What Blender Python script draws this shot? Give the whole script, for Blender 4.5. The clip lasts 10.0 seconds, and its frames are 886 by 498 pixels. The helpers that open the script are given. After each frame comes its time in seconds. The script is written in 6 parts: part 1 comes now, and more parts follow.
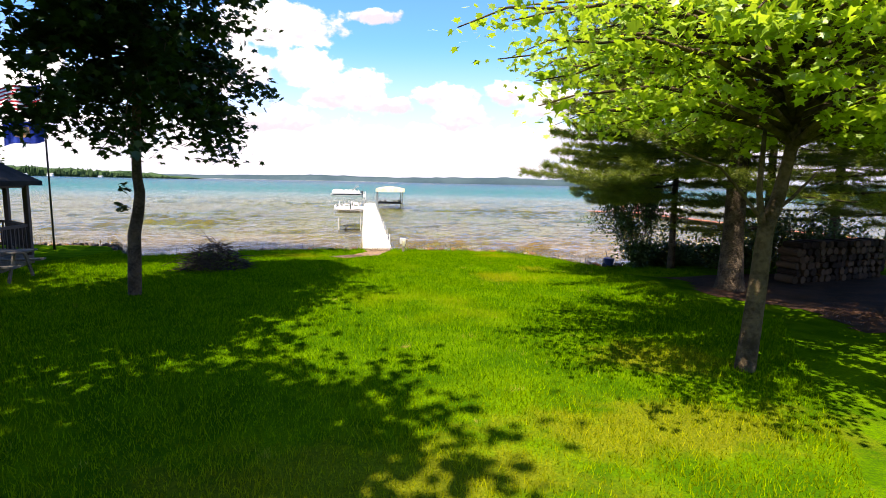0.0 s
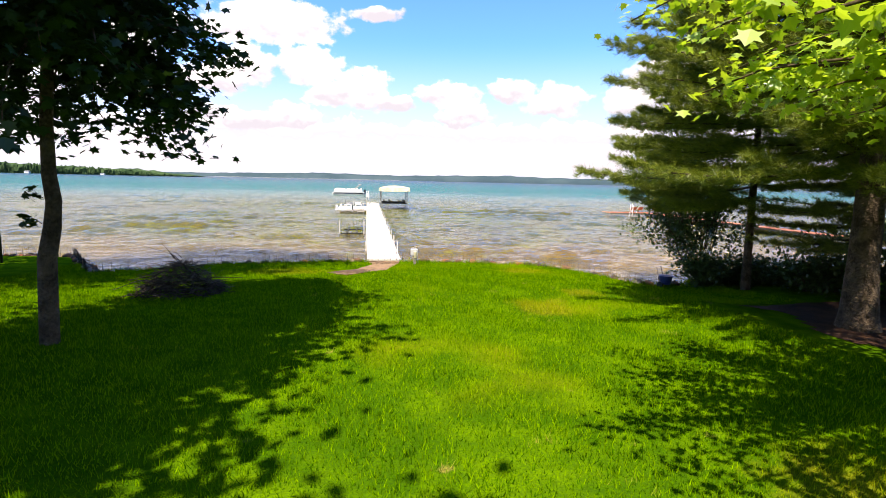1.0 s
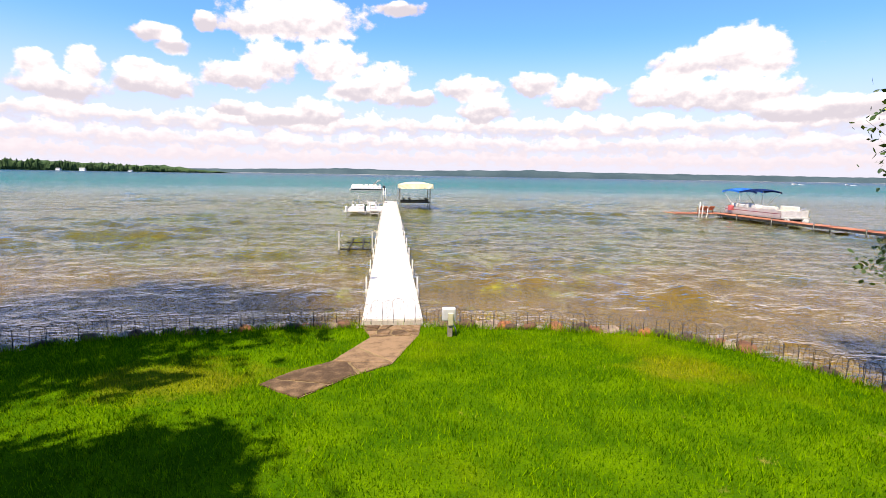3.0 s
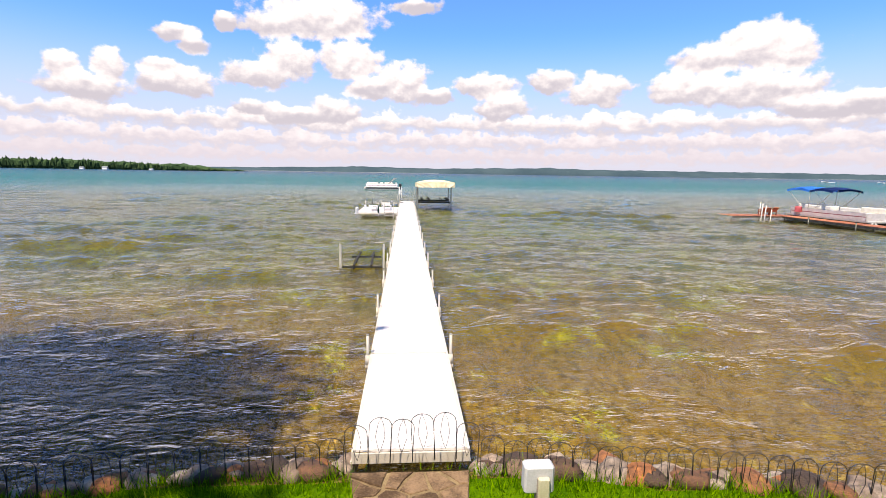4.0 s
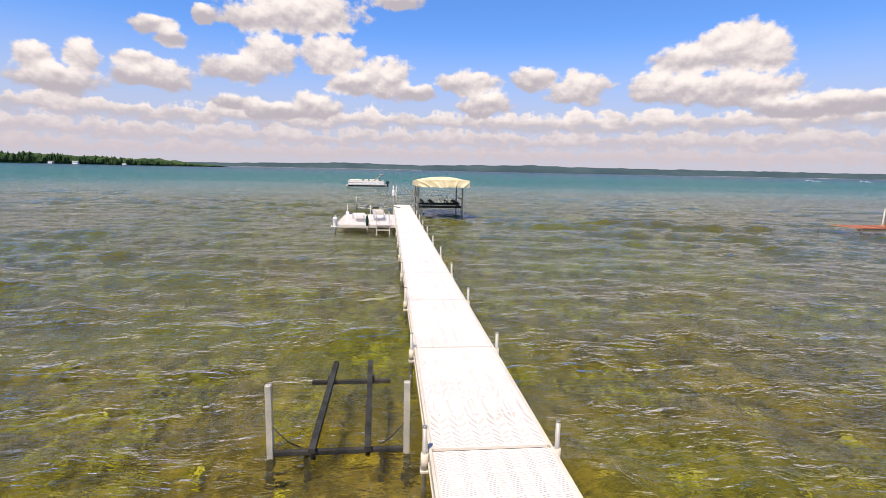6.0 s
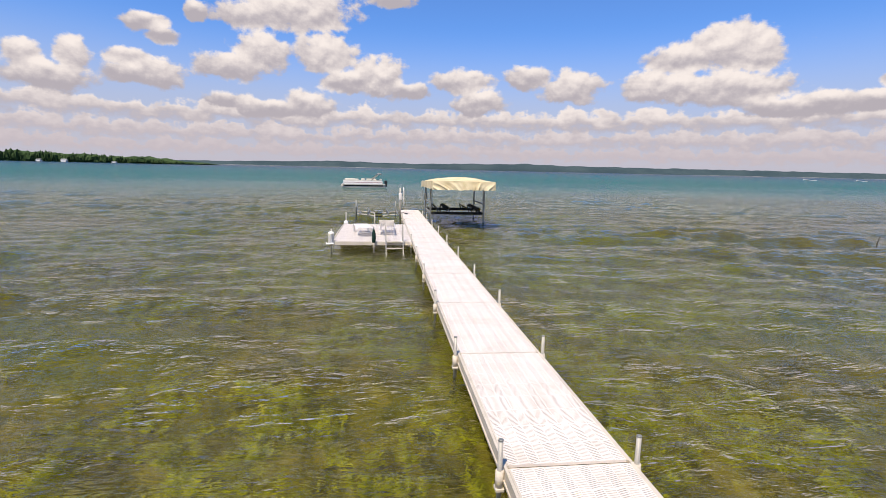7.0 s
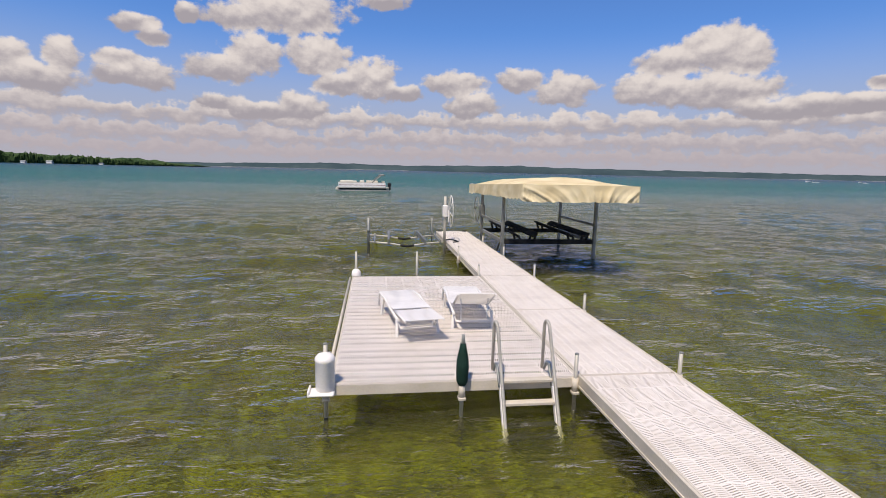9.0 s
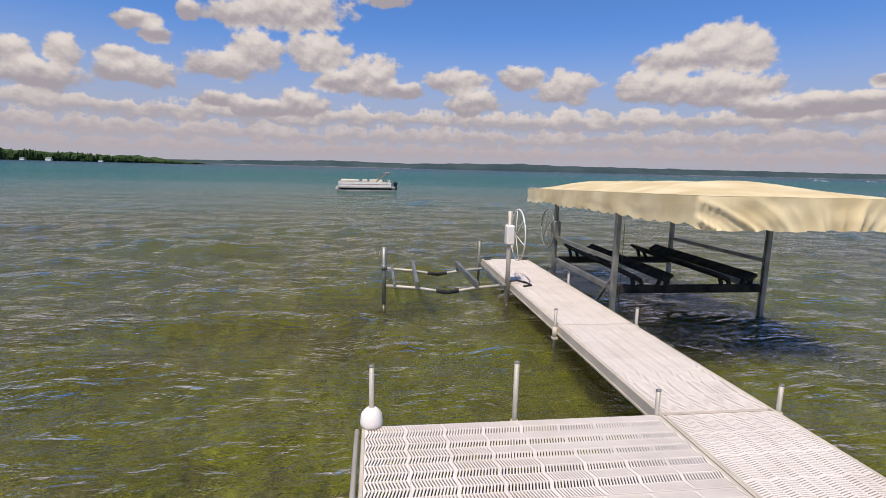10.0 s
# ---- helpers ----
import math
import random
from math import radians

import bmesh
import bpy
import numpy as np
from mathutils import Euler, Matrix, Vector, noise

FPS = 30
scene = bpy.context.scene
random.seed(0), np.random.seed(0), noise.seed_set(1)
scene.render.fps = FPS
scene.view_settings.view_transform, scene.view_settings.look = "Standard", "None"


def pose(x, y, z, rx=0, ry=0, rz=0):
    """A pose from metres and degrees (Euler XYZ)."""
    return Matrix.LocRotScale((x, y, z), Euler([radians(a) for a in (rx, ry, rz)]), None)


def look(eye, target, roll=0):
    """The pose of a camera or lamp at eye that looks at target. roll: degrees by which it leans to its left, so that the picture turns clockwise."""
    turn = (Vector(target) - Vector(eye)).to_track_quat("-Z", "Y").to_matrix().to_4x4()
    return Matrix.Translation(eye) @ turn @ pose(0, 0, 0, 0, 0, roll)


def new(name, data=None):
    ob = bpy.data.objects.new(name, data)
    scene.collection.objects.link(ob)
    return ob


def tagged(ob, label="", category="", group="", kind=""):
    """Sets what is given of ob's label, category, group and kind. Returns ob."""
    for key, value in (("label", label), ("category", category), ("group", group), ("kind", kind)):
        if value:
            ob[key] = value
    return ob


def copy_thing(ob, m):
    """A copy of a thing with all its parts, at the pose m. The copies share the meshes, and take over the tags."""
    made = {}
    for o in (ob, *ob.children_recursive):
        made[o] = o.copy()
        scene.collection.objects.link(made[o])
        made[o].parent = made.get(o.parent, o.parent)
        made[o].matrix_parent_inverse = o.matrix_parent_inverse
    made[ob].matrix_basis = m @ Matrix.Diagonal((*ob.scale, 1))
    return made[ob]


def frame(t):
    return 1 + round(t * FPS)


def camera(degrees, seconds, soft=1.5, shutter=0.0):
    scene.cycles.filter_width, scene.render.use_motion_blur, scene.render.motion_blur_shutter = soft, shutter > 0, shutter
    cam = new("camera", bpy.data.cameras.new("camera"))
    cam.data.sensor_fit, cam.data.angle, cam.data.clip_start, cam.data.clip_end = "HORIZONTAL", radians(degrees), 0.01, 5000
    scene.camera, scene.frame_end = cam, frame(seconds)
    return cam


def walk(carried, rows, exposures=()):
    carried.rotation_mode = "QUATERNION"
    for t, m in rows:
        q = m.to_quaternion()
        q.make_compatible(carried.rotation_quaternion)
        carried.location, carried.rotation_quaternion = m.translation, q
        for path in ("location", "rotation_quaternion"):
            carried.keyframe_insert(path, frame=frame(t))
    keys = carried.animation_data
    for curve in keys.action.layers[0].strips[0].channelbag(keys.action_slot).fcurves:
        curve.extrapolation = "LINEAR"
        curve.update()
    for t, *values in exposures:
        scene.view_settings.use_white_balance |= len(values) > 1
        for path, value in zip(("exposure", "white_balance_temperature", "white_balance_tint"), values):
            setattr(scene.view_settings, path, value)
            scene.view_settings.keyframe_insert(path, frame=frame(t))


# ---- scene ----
cam = camera(82.2, 10.0, soft=0.9)
PATH = [
    (0, (-0.548, -23.29, 3.571), (-0.245, -21.33, 3.312), 1.2),
    (0.5, (-0.588, -21.659, 3.545), (-0.288, -19.699, 3.284), 1.3),
    (1, (-0.648, -19.898, 3.65), (-0.353, -17.938, 3.384), 1.3),
    (1.5, (-0.635, -17.903, 3.721), (-0.342, -15.943, 3.448), 1.2),
    (2, (-0.515, -15.667, 3.68), (-0.231, -13.707, 3.403), 1.2),
    (3.5, (0.022, -8.094, 3.646), (0.19, -6.123, 3.354), 0.9),
    (4, (-0.07, -5.22, 3.578), (0.076, -3.248, 3.282), 0.9),
    (4.5, (-0.364, -2.107, 3.488), (-0.212, -0.136, 3.186), 1.0),
    (5, (-0.628, 0.953, 3.511), (-0.437, 2.921, 3.205), 1.2),
    (5.5, (-0.811, 4.178, 3.429), (-0.603, 6.144, 3.123), 1.2),
    (5.7, (-0.904, 5.467, 3.408), (-0.694, 7.432, 3.102), 1.2),
    (7, (-1.839, 13.887, 3.388), (-1.6, 15.848, 3.076), 1.3),
    (7.5, (-2.222, 17.335, 3.265), (-1.973, 19.295, 2.955), 1.4),
    (8, (-2.597, 20.776, 3.173), (-2.339, 22.735, 2.864), 1.3),
    (8.5, (-2.891, 24.294, 3.071), (-2.629, 26.253, 2.766), 1.3),
    (9, (-3.196, 27.78, 3.048), (-2.93, 29.739, 2.744), 1.3),
    (9.5, (-3.428, 31.362, 3.081), (-3.163, 33.319, 2.769), 1.5),
    (10, (-3.594, 35.045, 3.015), (-3.332, 37.003, 2.703), 1.4),
]
EXPOSURES = [(0.0, 1.28, 7030, 15), (1.0, 1.22, 7030, 15), (2.0, 1.1, 7030, 15), (3.5, 0.86, 7030, 15), (4.5, 0.68, 6990, 15), (5.5, 0.47, 6990, 15), (7.0, 0.22, 6990, 15), (8.0, 0.08, 6990, 15), (9.0, -0.08, 6990, 15), (10.0, -0.12, 6990, 15)]
walk(cam, [(t, look(eye, target, roll)) for t, eye, target, roll in PATH], EXPOSURES)

# ---- world, sun, exposure ----
SUN_UP, SUN_AZ = 63.0, 211.0          # degrees above the horizon; clockwise from +y
WATER = 0.12
sun_dir = Vector((math.sin(radians(SUN_AZ)) * math.cos(radians(SUN_UP)), math.cos(radians(SUN_AZ)) * math.cos(radians(SUN_UP)), math.sin(radians(SUN_UP))))
sun = new("sun", bpy.data.lights.new("sun", "SUN"))
sun.data.energy, sun.data.angle, sun.data.color = 5.0, radians(0.55), (1.0, 0.95, 0.86)
sun.matrix_world = look((0, 0, 60), Vector((0, 0, 60)) - sun_dir)


class Graph:
    """Short hand for building node trees."""

    def __init__(self, tree):
        self.tree = tree
        tree.nodes.clear()

    def node(self, kind):
        return self.tree.nodes.new(kind)

    def link(self, a, b):
        self.tree.links.new(a, b)

    def put(self, socket, value):
        if isinstance(value, bpy.types.NodeSocket):
            self.link(value, socket)
        else:
            socket.default_value = value

    def math(self, op, a, b=None, c=None, clamp=False):
        n = self.node("ShaderNodeMath")
        n.operation, n.use_clamp = op, clamp
        for k, v in enumerate((a, b, c)):
            if v is not None:
                self.put(n.inputs[k], v)
        return n.outputs[0]

    def vec(self, op, a, b=None):
        n = self.node("ShaderNodeVectorMath")
        n.operation = op
        self.put(n.inputs[0], a)
        if b is not None:
            self.put(n.inputs[1], b)
        return n.outputs["Value"] if op in ("LENGTH", "DOT_PRODUCT", "DISTANCE") else n.outputs["Vector"]

    def xyz(self, v):
        n = self.node("ShaderNodeSeparateXYZ")
        self.link(v, n.inputs[0])
        return n.outputs

    def join(self, x, y, z=0.0):
        n = self.node("ShaderNodeCombineXYZ")
        for k, v in enumerate((x, y, z)):
            self.put(n.inputs[k], v)
        return n.outputs[0]

    def noise(self, vector=None, scale=5.0, detail=4.0, rough=0.5, warp=0.0):
        n = self.node("ShaderNodeTexNoise")
        if vector is not None:
            self.link(vector, n.inputs["Vector"])
        n.inputs["Scale"].default_value, n.inputs["Detail"].default_value = scale, detail
        n.inputs["Roughness"].default_value, n.inputs["Distortion"].default_value = rough, warp
        return n.outputs["Fac"]

    def voronoi(self, vector=None, scale=5.0, feature="F1"):
        n = self.node("ShaderNodeTexVoronoi")
        n.feature = feature
        if vector is not None:
            self.link(vector, n.inputs["Vector"])
        n.inputs["Scale"].default_value = scale
        return n.outputs

    def ramp(self, fac, stops, smooth=False):
        n = self.node("ShaderNodeValToRGB")
        n.color_ramp.interpolation = "EASE" if smooth else "LINEAR"
        while len(n.color_ramp.elements) < len(stops):
            n.color_ramp.elements.new(0.5)
        for e, (p, col) in zip(n.color_ramp.elements, stops):
            e.position = p
            e.color = (*col, 1) if len(col) == 3 else col
        self.link(fac, n.inputs[0])
        return n.outputs[0]

    def step(self, v, lo, hi, out_lo=0.0, out_hi=1.0):
        n = self.node("ShaderNodeMapRange")
        n.interpolation_type = "SMOOTHSTEP"
        self.put(n.inputs[0], v)
        for k, x in enumerate((lo, hi, out_lo, out_hi)):
            n.inputs[k + 1].default_value = x
        return n.outputs[0]

    def mix(self, fac, a, b, blend="MIX"):
        n = self.node("ShaderNodeMix")
        n.data_type, n.blend_type = "RGBA", blend
        for k, v in ((0, fac), (6, a), (7, b)):
            if not isinstance(v, bpy.types.NodeSocket) and k and len(v) == 3:
                v = (*v, 1)
            self.put(n.inputs[k], v)
        return n.outputs[2]

    def bump(self, height, strength=0.4, distance=0.02):
        n = self.node("ShaderNodeBump")
        n.inputs["Strength"].default_value, n.inputs["Distance"].default_value = strength, distance
        self.link(height, n.inputs["Height"])
        return n.outputs[0]


def make_world():
    w = bpy.data.worlds.new("daylight")
    scene.world = w
    w.use_nodes = True
    g = Graph(w.node_tree)
    sky = g.node("ShaderNodeTexSky")
    sky.sky_type, sky.sun_disc, sky.sun_elevation, sky.sun_rotation = "NISHITA", False, radians(SUN_UP), radians(SUN_AZ)
    sky.altitude, sky.air_density, sky.dust_density, sky.ozone_density = 300.0, 1.0, 0.6, 2.0
    way = g.node("ShaderNodeTexCoord").outputs["Generated"]
    x, y, z = g.xyz(way)
    az = g.math("DEGREES", g.math("ARCTAN2", x, y))
    el = g.math("DEGREES", g.math("ARCSINE", z))
    flat = g.join(az, el)
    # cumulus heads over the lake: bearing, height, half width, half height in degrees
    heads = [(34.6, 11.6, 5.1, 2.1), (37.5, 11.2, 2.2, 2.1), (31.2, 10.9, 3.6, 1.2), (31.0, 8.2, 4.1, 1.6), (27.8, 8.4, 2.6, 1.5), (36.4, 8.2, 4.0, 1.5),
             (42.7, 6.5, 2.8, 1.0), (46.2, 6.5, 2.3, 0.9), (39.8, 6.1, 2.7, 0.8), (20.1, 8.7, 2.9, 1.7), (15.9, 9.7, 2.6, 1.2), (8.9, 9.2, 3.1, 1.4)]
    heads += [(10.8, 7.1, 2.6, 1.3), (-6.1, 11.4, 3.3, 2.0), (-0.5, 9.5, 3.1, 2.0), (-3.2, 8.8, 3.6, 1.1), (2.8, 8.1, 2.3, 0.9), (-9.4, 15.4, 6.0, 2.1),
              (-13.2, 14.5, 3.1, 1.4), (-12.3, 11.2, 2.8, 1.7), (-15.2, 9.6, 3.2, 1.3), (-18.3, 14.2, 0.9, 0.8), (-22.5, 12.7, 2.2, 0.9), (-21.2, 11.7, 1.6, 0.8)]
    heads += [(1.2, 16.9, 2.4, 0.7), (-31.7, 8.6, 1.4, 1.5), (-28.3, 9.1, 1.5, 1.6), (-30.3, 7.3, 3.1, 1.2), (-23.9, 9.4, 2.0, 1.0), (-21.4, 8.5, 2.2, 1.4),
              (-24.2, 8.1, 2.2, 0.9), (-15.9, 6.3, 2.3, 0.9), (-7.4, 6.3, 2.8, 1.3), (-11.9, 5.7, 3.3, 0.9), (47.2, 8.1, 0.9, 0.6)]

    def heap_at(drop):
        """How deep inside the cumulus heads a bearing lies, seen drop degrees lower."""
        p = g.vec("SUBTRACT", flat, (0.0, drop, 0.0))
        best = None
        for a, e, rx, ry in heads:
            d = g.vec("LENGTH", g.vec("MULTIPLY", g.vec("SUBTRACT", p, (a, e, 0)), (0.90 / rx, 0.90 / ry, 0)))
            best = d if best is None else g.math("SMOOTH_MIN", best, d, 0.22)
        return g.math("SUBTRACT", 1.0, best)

    def billow(p):
        warp = g.noise(p, 0.24, 6.0, 0.5)
        cauli = g.noise(g.vec("MULTIPLY", p, (1.0, 1.3, 1.0)), 0.62, 6.0, 0.55)
        return g.math("ADD", g.math("MULTIPLY", g.math("SUBTRACT", warp, 0.5), 1.1), g.math("MULTIPLY", g.math("SUBTRACT", cauli, 0.5), 1.35))

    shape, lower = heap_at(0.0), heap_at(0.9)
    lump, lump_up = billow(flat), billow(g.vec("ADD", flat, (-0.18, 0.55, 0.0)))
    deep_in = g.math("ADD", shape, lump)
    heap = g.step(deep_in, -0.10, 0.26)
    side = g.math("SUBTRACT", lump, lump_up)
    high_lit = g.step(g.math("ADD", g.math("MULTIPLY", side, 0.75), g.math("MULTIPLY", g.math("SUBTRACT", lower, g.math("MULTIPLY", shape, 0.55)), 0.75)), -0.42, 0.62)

    grey, white = (0.385, 0.375, 0.425), (0.775, 0.748, 0.735)
    mist = (0.47, 0.445, 0.50)
    air = g.vec("MULTIPLY", sky.outputs[0], (0.056, 0.099, 0.160))
    seen = g.mix(g.step(el, 15.0, 3.5, 0.0, 0.85), air, (0.42, 0.45, 0.57))

    drift = g.math("MULTIPLY", g.math("SUBTRACT", g.noise(g.join(az, 4.0, 0.0), 0.09, 3.0), 0.5), 2.6)

    def row(under, base, tall, freq, seed, fade):
        """One far row of flat-based cumulus, laid over what lies behind it."""
        prof = g.noise(g.join(g.math("MULTIPLY", az, freq), seed, 0.0), 1.0, 4.0, 0.6)
        puff = g.noise(g.join(g.math("MULTIPLY", az, freq * 3.0), g.math("MULTIPLY", el, freq * 4.6), seed), 1.0, 5.0, 0.55)
        up = g.math("ADD", g.math("SUBTRACT", g.math("ADD", el, g.math("MULTIPLY", drift, 0.3 * tall)), base), g.math("MULTIPLY", g.math("SUBTRACT", 0.5, puff), tall * 1.7))
        top = g.math("MULTIPLY", g.math("SUBTRACT", prof, 0.27), tall * 3.4)
        cov = g.math("MULTIPLY", g.step(g.math("SUBTRACT", top, up), 0.0, tall * 0.28), g.step(up, -0.5 * tall, 0.1 * tall))
        tone = g.mix(g.step(up, -0.25 * tall, tall * 0.8), grey, white)
        return g.mix(cov, under, g.mix(fade, tone, mist))

    for base, tall, freq, seed, fade in ((1.5, 1.3, 0.31, 11.0, 0.78), (3.0, 1.7, 0.23, 23.0, 0.46), (4.8, 1.9, 0.165, 37.0, 0.14)):
        seen = row(seen, base, tall, freq, seed, fade)
    # scattered clouds over the rest of the sky
    plane = g.vec("DIVIDE", way, g.join(g.math("ADD", g.math("ABSOLUTE", z), 0.12), g.math("ADD", g.math("ABSOLUTE", z), 0.12), 1.0))
    rest = g.math("MULTIPLY", g.step(g.noise(g.vec("MULTIPLY", plane, (1.0, 1.0, 0.0)), 1.7, 8.0, 0.6), 0.62, 0.76), g.math("MAXIMUM", g.step(el, 18.5, 26.0), g.step(g.math("ABSOLUTE", g.math("SUBTRACT", az, 8.0)), 50.0, 62.0)))
    seen = g.mix(rest, seen, g.mix(high_lit, grey, white))
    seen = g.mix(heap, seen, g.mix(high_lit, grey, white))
    haze = g.mix(g.step(el, 6.0, 0.0, 0.0, 0.55), seen, mist)
    bg = g.node("ShaderNodeBackground")
    g.link(haze, bg.inputs[0])
    g.link(bg.outputs[0], g.node("ShaderNodeOutputWorld").inputs[0])


make_world()

# ---- materials ----
def surface(name, build, rough=0.6, metal=0.0, spec=0.5, bump=None):
    """A principled material: build(g) returns the colour socket or colour."""
    m = bpy.data.materials.new(name)
    m.use_nodes = True
    g = Graph(m.node_tree)
    p = g.node("ShaderNodeBsdfPrincipled")
    p.inputs["Roughness"].default_value, p.inputs["Metallic"].default_value = rough, metal
    p.inputs["Specular IOR Level"].default_value = spec
    res = build(g, p)
    if res is not None:
        g.put(p.inputs["Base Color"], (*res, 1) if isinstance(res, tuple) else res)
    out = g.node("ShaderNodeOutputMaterial")
    g.link(p.outputs[0], out.inputs[0])
    return m


def place(g):
    return g.node("ShaderNodeNewGeometry").outputs["Position"]


def own(g):
    return g.node("ShaderNodeTexCoord").outputs["Object"]


def chance(g):
    return g.node("ShaderNodeObjectInfo").outputs["Random"]


def varied(name, lo, hi, scale=3.0, fine=40.0, rough=0.6, metal=0.0, spec=None, relief=0.15, depth=0.01, per_object=0.0):
    """Two tones mixed at two scales, with a fine relief."""
    def build(g, p):
        v = own(g)
        if per_object:
            v = g.vec("ADD", v, g.join(g.math("MULTIPLY", chance(g), 37.0), 0.0, 0.0))
        a, b = g.noise(v, scale, 4.0), g.noise(v, fine, 3.0)
        f = g.math("ADD", g.math("MULTIPLY", a, 0.65), g.math("MULTIPLY", b, 0.35))
        if per_object:
            f = g.math("ADD", f, g.math("MULTIPLY", g.math("SUBTRACT", chance(g), 0.5), per_object))
        g.link(g.bump(b, relief, depth), p.inputs["Normal"])
        g.put(p.inputs["Roughness"], g.math("ADD", rough - 0.1, g.math("MULTIPLY", a, 0.2)))
        return g.mix(g.step(f, 0.32, 0.68), lo, hi)
    return surface(name, build, rough, metal, (0.12 if rough >= 0.8 else 0.5) if spec is None else spec)


def dry_grass(g, v):
    """Where the lawn is thin and yellowed: a few worn patches with ragged edges."""
    best = None
    for x, y, rx, ry in ((-3.1, -3.4, 1.5, 1.0), (4.6, -3.4, 1.0, 0.75), (3.3, -9.3, 0.8, 1.0), (4.8, -7.8, 0.6, 0.6), (-0.6, -19.2, 2.6, 0.9), (2.6, -18.6, 2.2, 0.8), (3.9, -16.4, 1.2, 0.9)):
        d = g.vec("LENGTH", g.vec("MULTIPLY", g.vec("SUBTRACT", v, (x, y, 0.0)), (1 / rx, 1 / ry, 0.0)))
        best = d if best is None else g.math("MINIMUM", best, d)
    return g.step(g.math("ADD", best, g.math("MULTIPLY", g.math("SUBTRACT", g.noise(v, 1.9, 5.0, 0.65), 0.5), 2.2)), 1.15, 0.35)


def make_lawn():
    def build(g, p):
        v = place(g)
        x, y, z = g.xyz(v)
        big, mid, fine = g.noise(v, 0.28, 3.0), g.noise(v, 1.6, 4.0), g.noise(v, 38.0, 3.0)
        col = g.mix(g.step(mid, 0.35, 0.7), (0.040, 0.100, 0.0006), (0.100, 0.185, 0.001))
        col = g.mix(g.step(big, 0.6, 0.78), col, (0.17, 0.195, 0.003))
        col = g.mix(g.step(g.noise(v, 2.6, 5.0), 0.70, 0.80), col, (0.24, 0.20, 0.04))
        col = g.mix(g.math("MULTIPLY", dry_grass(g, v), 0.55), col, (0.22, 0.18, 0.01))
        g.link(g.bump(fine, 0.6, 0.03), p.inputs["Normal"])
        return g.mix(g.step(fine, 0.3, 0.75), g.mix(0.55, col, (0.02, 0.05, 0.004)), col)
    return surface("lawn_soil", build, 0.9, spec=0.0)


def make_blade():
    m = bpy.data.materials.new("grass_blade")
    m.use_nodes = True
    g = Graph(m.node_tree)
    v = place(g)
    r = g.node("ShaderNodeNewGeometry").outputs["Random Per Island"]
    big = g.noise(v, 0.28, 3.0)
    col = g.mix(g.step(g.math("ADD", g.noise(v, 2.6, 5.0), g.math("MULTIPLY", g.math("SUBTRACT", r, 0.5), 1.1)), 0.2, 0.85), (0.040, 0.120, 0.0006), (0.175, 0.305, 0.0009))
    x, y, z = g.xyz(v)
    col = g.mix(g.step(g.math("ADD", y, g.math("MULTIPLY", big, 5.0)), -13.5, -18.0, 0.0, 0.4), col, (0.30, 0.30, 0.002))
    col = g.mix(g.step(g.math("ADD", big, g.math("MULTIPLY", r, 0.1)), 0.6, 0.78), col, (0.19, 0.30, 0.002))
    col = g.mix(g.step(g.math("ADD", g.noise(v, 2.6, 5.0), g.math("MULTIPLY", r, 0.12)), 0.74, 0.84), col, (0.36, 0.32, 0.05))
    col = g.mix(g.math("MULTIPLY", dry_grass(g, v), g.math("ADD", 0.1, g.math("MULTIPLY", r, 0.6))), col, (0.37, 0.32, 0.008))
    d, t = g.node("ShaderNodeBsdfDiffuse"), g.node("ShaderNodeBsdfTranslucent")
    g.link(col, d.inputs[0])
    g.link(col, t.inputs[0])
    s = g.node("ShaderNodeMixShader")
    s.inputs[0].default_value = 0.28
    g.link(d.outputs[0], s.inputs[1])
    g.link(t.outputs[0], s.inputs[2])
    g.link(s.outputs[0], g.node("ShaderNodeOutputMaterial").inputs[0])
    return m


def leaf_material(name, lo, hi, thin=0.4, gloss=0.08):
    m = bpy.data.materials.new(name)
    m.use_nodes = True
    g = Graph(m.node_tree)
    r = g.node("ShaderNodeNewGeometry").outputs["Random Per Island"]
    col = g.mix(g.math("ADD", g.math("MULTIPLY", r, 0.7), g.math("MULTIPLY", g.noise(place(g), 0.8, 3.0), 0.35)), lo, hi)
    d, t, s = g.node("ShaderNodeBsdfDiffuse"), g.node("ShaderNodeBsdfTranslucent"), g.node("ShaderNodeMixShader")
    g.link(col, d.inputs[0])
    g.link(g.mix(0.5, col, g.vec("MULTIPLY", col, (1.5, 1.35, 0.5))), t.inputs[0])
    s.inputs[0].default_value = thin
    g.link(d.outputs[0], s.inputs[1])
    g.link(t.outputs[0], s.inputs[2])
    gl, s2 = g.node("ShaderNodeBsdfGlossy"), g.node("ShaderNodeMixShader")
    gl.inputs["Roughness"].default_value = 0.42
    s2.inputs[0].default_value = gloss
    g.link(s.outputs[0], s2.inputs[1])
    g.link(gl.outputs[0], s2.inputs[2])
    g.link(s2.outputs[0], g.node("ShaderNodeOutputMaterial").inputs[0])
    return m


